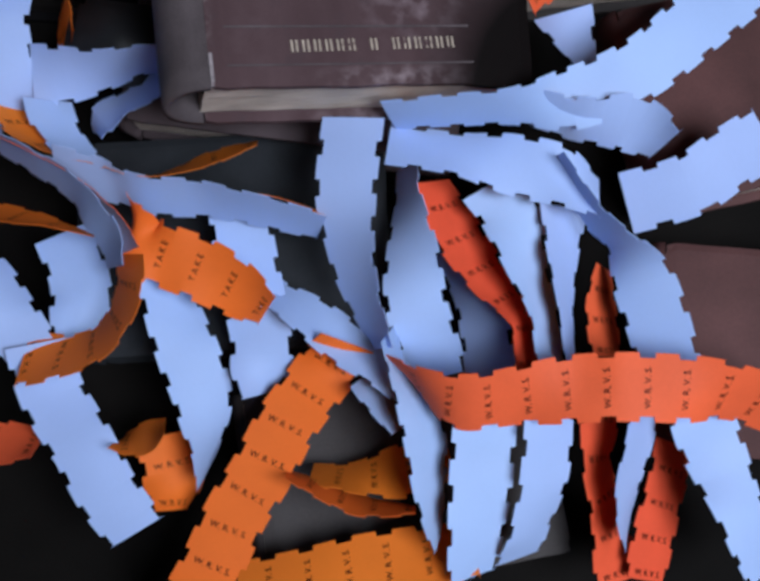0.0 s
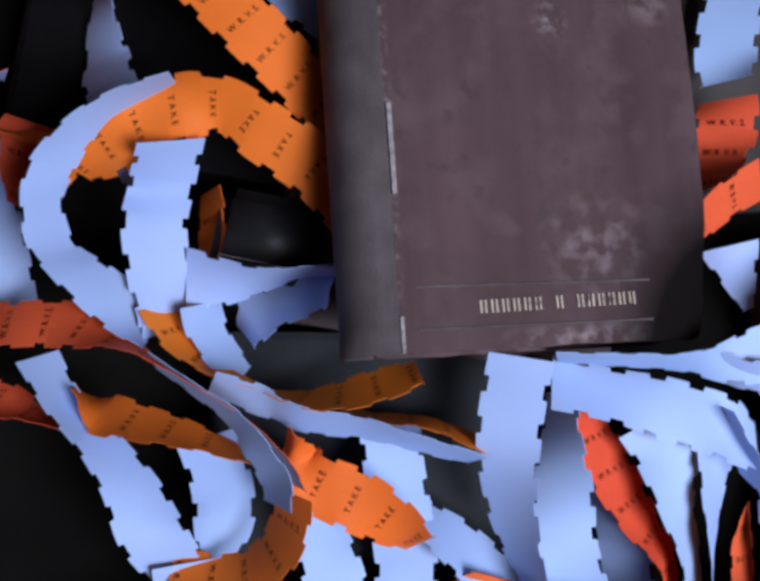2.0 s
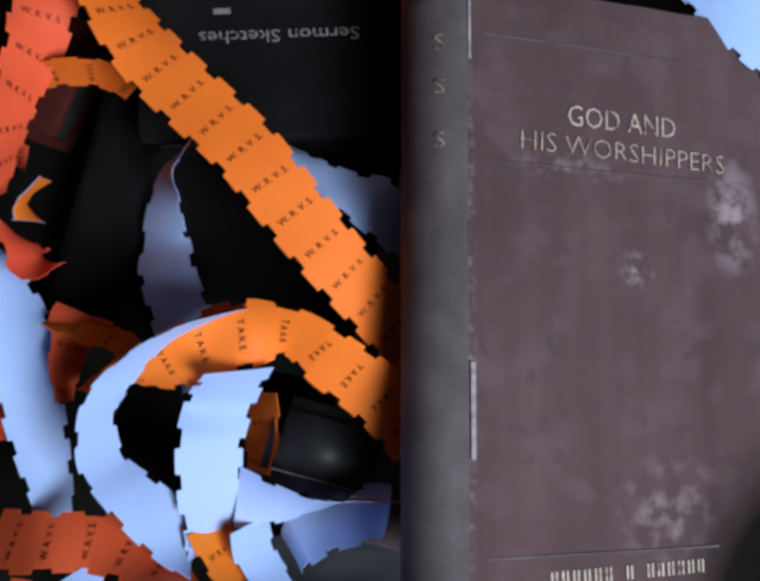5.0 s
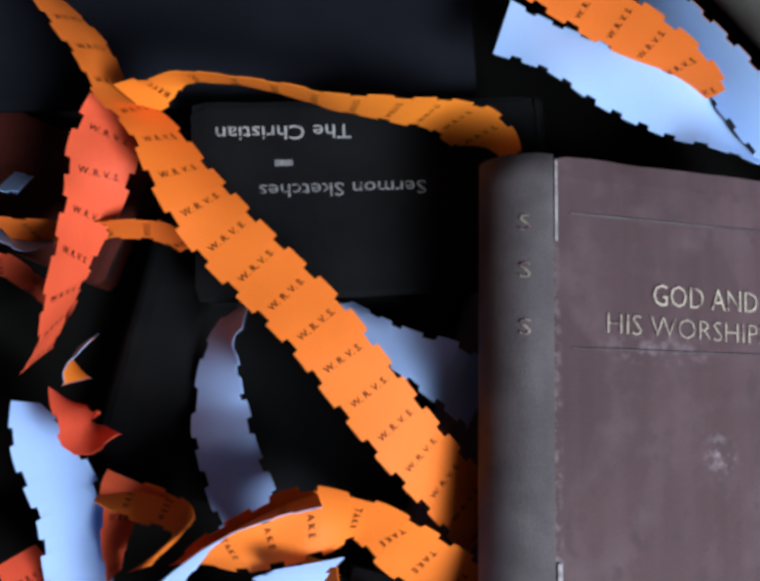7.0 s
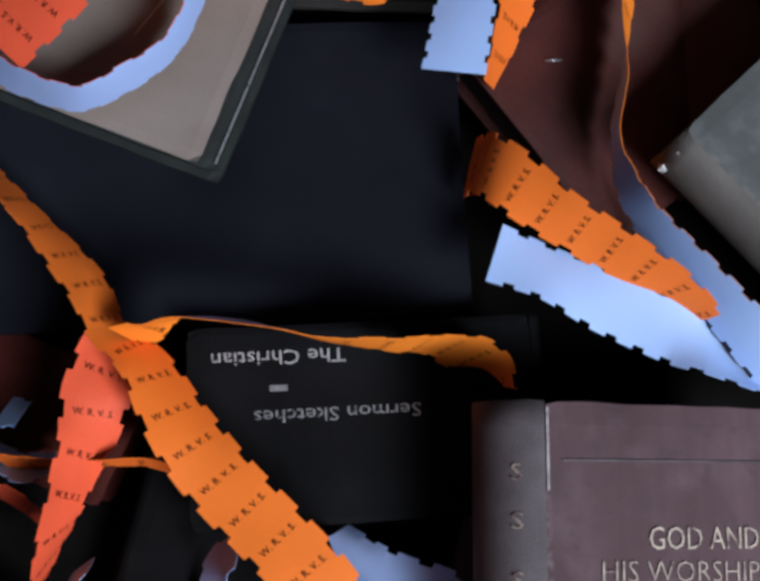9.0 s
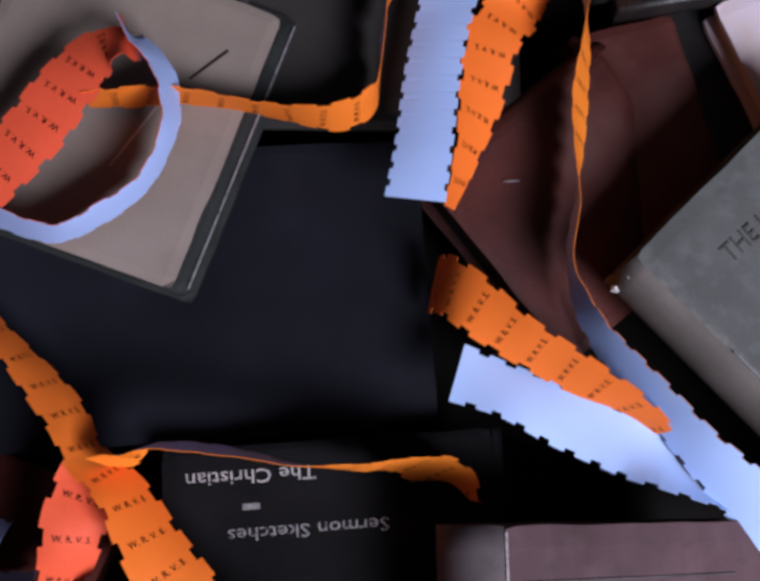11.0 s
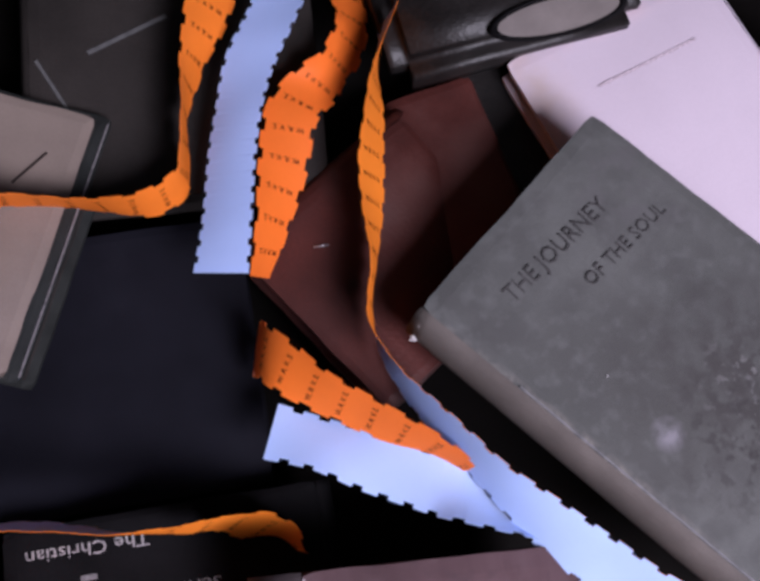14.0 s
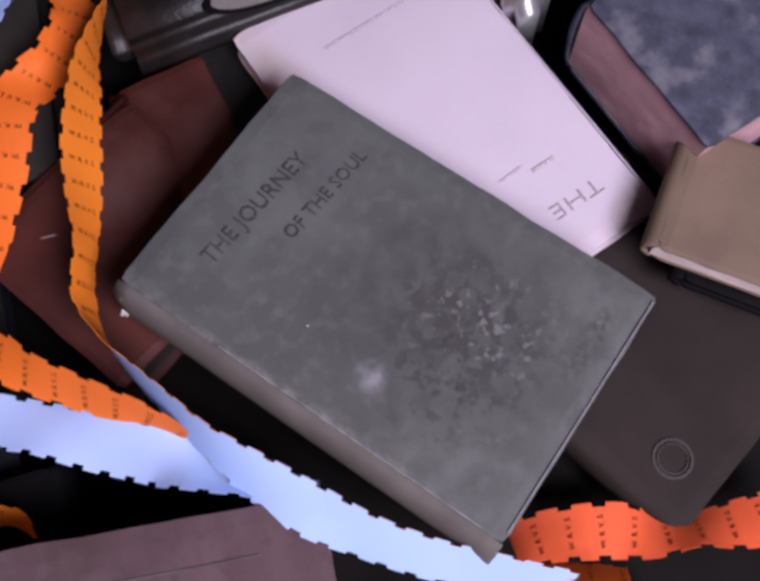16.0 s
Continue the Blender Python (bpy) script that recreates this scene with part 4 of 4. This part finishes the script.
        (-0.057, 0.029, 0.048, -180, 36), (-0.056, 0.010, 0.042, 180, 77), (-0.058, -0.001, 0.038, 23, 84),
    )),
    "tape_pale_b": ("w", (
        (-0.118, 0.048, 0.060, -164, 5), (-0.114, 0.030, 0.052, -159, 9), (-0.101, 0.011, 0.052, -154, 0),
        (-0.092, -0.006, 0.048, -152, 0), (-0.081, -0.021, 0.042, -162, 0),
    )),
    "tape_curl": ("o", (
        (-0.211, 0.124, 0.060, -62, 41), (-0.192, 0.128, 0.070, -64, 42), (-0.174, 0.131, 0.070, -63, 40),
        (-0.155, 0.129, 0.074, -55, 54), (-0.138, 0.123, 0.078, -30, 79), (-0.117, 0.112, 0.080, 21, 76),
        (-0.099, 0.101, 0.080, 47, 71), (-0.087, 0.090, 0.080, 28, 64), (-0.081, 0.081, 0.076, 37, 65),
    )),
    "tape_curl_low": ("o", (
        (-0.081, 0.079, 0.079, -176, -53), (-0.081, 0.067, 0.076, 171, -51), (-0.086, 0.055, 0.073, 152, -50),
        (-0.095, 0.047, 0.069, 135, -49), (-0.108, 0.043, 0.065, 119, -44), (-0.123, 0.042, 0.060, 106, -29),
    )),
    "tape_bow": ("o", (
        (-0.138, 0.141, 0.060, -106, 55), (-0.128, 0.129, 0.062, -129, 60), (-0.113, 0.119, 0.062, -120, 73),
        (-0.095, 0.113, 0.062, -116, 83), (-0.076, 0.112, 0.066, -101, 66), (-0.058, 0.117, 0.068, -106, 52),
        (-0.039, 0.125, 0.066, -126, 51),
    )),
    "tape_dim": ("o", (
        (-0.078, 0.108, 0.056, -72, 78), (-0.056, 0.107, 0.056, -90, 80), (-0.034, 0.107, 0.056, -107, 78),
        (-0.011, 0.100, 0.056, -110, 72),
    )),
    "tape_stray_left": ("w", (
        (-0.240, 0.229, 0.050, 176, 81), (-0.230, 0.214, 0.052, -146, 42), (-0.217, 0.195, 0.052, -157, 27),
        (-0.210, 0.173, 0.050, -163, 37), (-0.193, 0.132, 0.045, -152, 74),
    )),
    "tape_stray_red": ("o", (
        (-0.196, 0.208, 0.050, -179, 0), (-0.200, 0.192, 0.050, 176, 69), (-0.198, 0.175, 0.050, 166, 87),
    )),
    "tape_band": ("w", (
        (-0.180, 0.118, 0.062, -138, 67), (-0.168, 0.102, 0.062, -148, 71), (-0.153, 0.088, 0.062, 179, 58),
        (-0.140, 0.073, 0.062, 171, 39), (-0.131, 0.058, 0.062, -178, 20), (-0.121, 0.044, 0.055, -167, 0),
    )),
    "tape_amber": ("o", (
        (-0.167, 0.108, 0.056, -40, 40), (-0.158, 0.100, 0.056, -48, 43), (-0.141, 0.097, 0.060, -71, 58),
        (-0.119, 0.094, 0.062, -62, 66), (-0.097, 0.088, 0.060, -41, 75),
    )),
    "tape_coral": ("o", (
        (-0.206, 0.101, 0.052, -55, 50), (-0.194, 0.100, 0.052, -61, 50), (-0.182, 0.096, 0.052, -53, 68),
        (-0.170, 0.091, 0.052, -3, 80),
    )),
    "tape_inside": ("w", (
        (-0.117, 0.093, 0.046, -171, 0), (-0.112, 0.083, 0.046, -175, 0), (-0.108, 0.071, 0.046, -171, 0),
        (-0.107, 0.060, 0.046, 175, 29), (-0.108, 0.048, 0.046, 157, 61),
    )),
    "tape_corner_red": ("o", (
        (0.073, 0.243, 0.055, -176, -47), (0.073, 0.231, 0.055, -175, -21), (0.071, 0.217, 0.055, 179, -56),
        (0.069, 0.207, 0.055, 130, -79),
    )),
    "tape_corner_loop": ("o", (
        (0.086, 0.211, 0.060, 154, 46), (0.075, 0.203, 0.060, 155, 47), (0.067, 0.195, 0.060, 157, 51),
        (0.062, 0.189, 0.060, 158, 55),
    )),
    "tape_corner_pale": ("w", (
        (0.077, 0.293, 0.050, -179, -21), (0.074, 0.279, 0.050, -178, -21), (0.073, 0.264, 0.050, -177, -21),
        (0.074, 0.252, 0.050, 175, -49),
    )),
    "tape_corner_grey": ("w", (
        (0.077, 0.185, 0.055, -170, 0), (0.081, 0.174, 0.055, -167, 30), (0.086, 0.161, 0.055, -168, 57),
    )),
    "tape_low_right": ("o", (
        (0.111, 0.333, 0.035, -76, 29), (0.129, 0.337, 0.035, -94, 24), (0.154, 0.338, 0.035, -93, 5),
        (0.170, 0.336, 0.035, -111, 31), (0.188, 0.337, 0.035, -129, 46), (0.211, 0.339, 0.035, -109, 27),
        (0.234, 0.344, 0.035, -108, 20),
    )),
    "tape_low_edge": ("o", (
        (0.113, 0.324, 0.062, -85, 81), (0.133, 0.322, 0.065, -126, 69), (0.152, 0.318, 0.065, -121, 61),
    )),
    "tape_chip": ("o", (
        (-0.071, 0.019, 0.050, 128, -70), (-0.077, 0.015, 0.050, 124, -55), (-0.086, 0.012, 0.050, 140, -60),
        (-0.089, 0.012, 0.050, 155, -67),
    )),
    "tape_amber_low": ("o", (
        (-0.074, 0.016, 0.034, -161, 29), (-0.070, 0.000, 0.034, -158, 24), (-0.070, -0.013, 0.034, -175, 70),
    )),
    "tape_sliver": ("o", (
        (-0.024, 0.003, 0.052, -34, 75), (-0.011, -0.002, 0.052, -62, 72), (0.003, -0.007, 0.052, -79, 75),
        (0.024, -0.008, 0.052, -155, 84),
    )),
    "tape_shaded": ("o", (
        (-0.016, 0.003, 0.040, -71, 73), (0.000, 0.002, 0.040, -103, 64), (0.019, 0.005, 0.040, -89, 34),
        (0.037, 0.011, 0.040, -91, 34),
    )),
    "tape_bottom": ("o", (
        (-0.041, -0.040, 0.045, -66, 41), (-0.016, -0.035, 0.045, -73, 34), (0.005, -0.030, 0.045, -77, 27),
        (0.027, -0.026, 0.045, -79, 29), (0.047, -0.023, 0.045, -87, 39),
    )),
    "tape_left_red": ("o", (
        (-0.148, 0.012, 0.050, -68, 32), (-0.129, 0.011, 0.050, -61, 46), (-0.118, 0.011, 0.050, -49, 57),
    )),
    "tape_nub": ("w", (
        (0.001, 0.038, 0.050, -109, 72), (0.008, 0.032, 0.050, -121, 63), (0.017, 0.020, 0.050, -153, 73),
    )),
    "tape_tuck": ("o", (
        (-0.127, 0.190, 0.040, -174, -63), (-0.125, 0.175, 0.040, -167, -54), (-0.124, 0.160, 0.040, 179, -63),
    )),
    "tape_pale_left": ("w", (
        (-0.267, 0.288, 0.042, -48, 59), (-0.254, 0.286, 0.042, -54, 61), (-0.244, 0.289, 0.042, -48, 64),
    )),
    "tape_pale_scrap": ("w", (
        (-0.222, 0.256, 0.045, 107, -82), (-0.229, 0.246, 0.045, 122, -78), (-0.225, 0.239, 0.045, 2, -70),
    )),
    "tape_foot_red": ("o", (
        (-0.233, 0.176, 0.046, -168, 68), (-0.225, 0.166, 0.046, -163, 58), (-0.221, 0.156, 0.046, -164, 71),
    )),
    "tape_foot_orange": ("o", (
        (-0.208, 0.203, 0.055, -21, 71), (-0.193, 0.202, 0.055, -73, 62), (-0.178, 0.197, 0.055, -127, 71),
        (-0.189, 0.180, 0.055, -147, 59),
    )),
    "tape_curl_edge": ("w", (
        (-0.134, 0.121, 0.080, -154, -74), (-0.118, 0.112, 0.082, -145, -74), (-0.103, 0.103, 0.083, -135, -70),
        (-0.094, 0.093, 0.083, -153, -61), (-0.087, 0.084, 0.082, -160, -59), (-0.085, 0.074, 0.080, -171, -61),
    )),
    "tape_brown_left": ("o", (
        (-0.273, 0.276, 0.038, -116, -63), (-0.259, 0.275, 0.038, -128, -65), (-0.246, 0.269, 0.036, -129, -65),
        (-0.234, 0.264, 0.034, -124, -65),
    )),
    "tape_small_white": ("w", (
        (-0.263, 0.305, 0.050, -52, 58), (-0.256, 0.305, 0.050, -48, 57),
    )),
}
FINER = {"tape_end_upper": (0.0076, 0.0013), "tape_long": (0.0115, 0.0016), "tape_end_lower": (0.0105, 0.0017), "tape_circle": (0.012, 0.0014)}
# Tapes given the copy whose redness is painted-in light.
REDDENED_BY_LIGHT = ("tape_across", "tape_left", "tape_flip", "tape_brown_left", "tape_left_red", "tape_foot_red", "tape_stray_red", "tape_coral", "tape_corner_red", "tape_corner_loop",
          "tape_inner_red", "tape_inner_red_b", "tape_red_a", "tape_red_b", "tape_low_right", "tape_circle", "tape_curl")
for key, (side, stations) in TAPES.items():
    tape(("orange printed paper tape, orange face up, reddened as lit" if key in REDDENED_BY_LIGHT else "orange printed paper tape showing its orange face") if side == "o" else "toothed paper tape showing its plain white back", side, stations, PRINTS.get(key, PRINTS[""]), ORANGE_AS_LIT if key in REDDENED_BY_LIGHT else ORANGE, *FINER.get(key, ()))
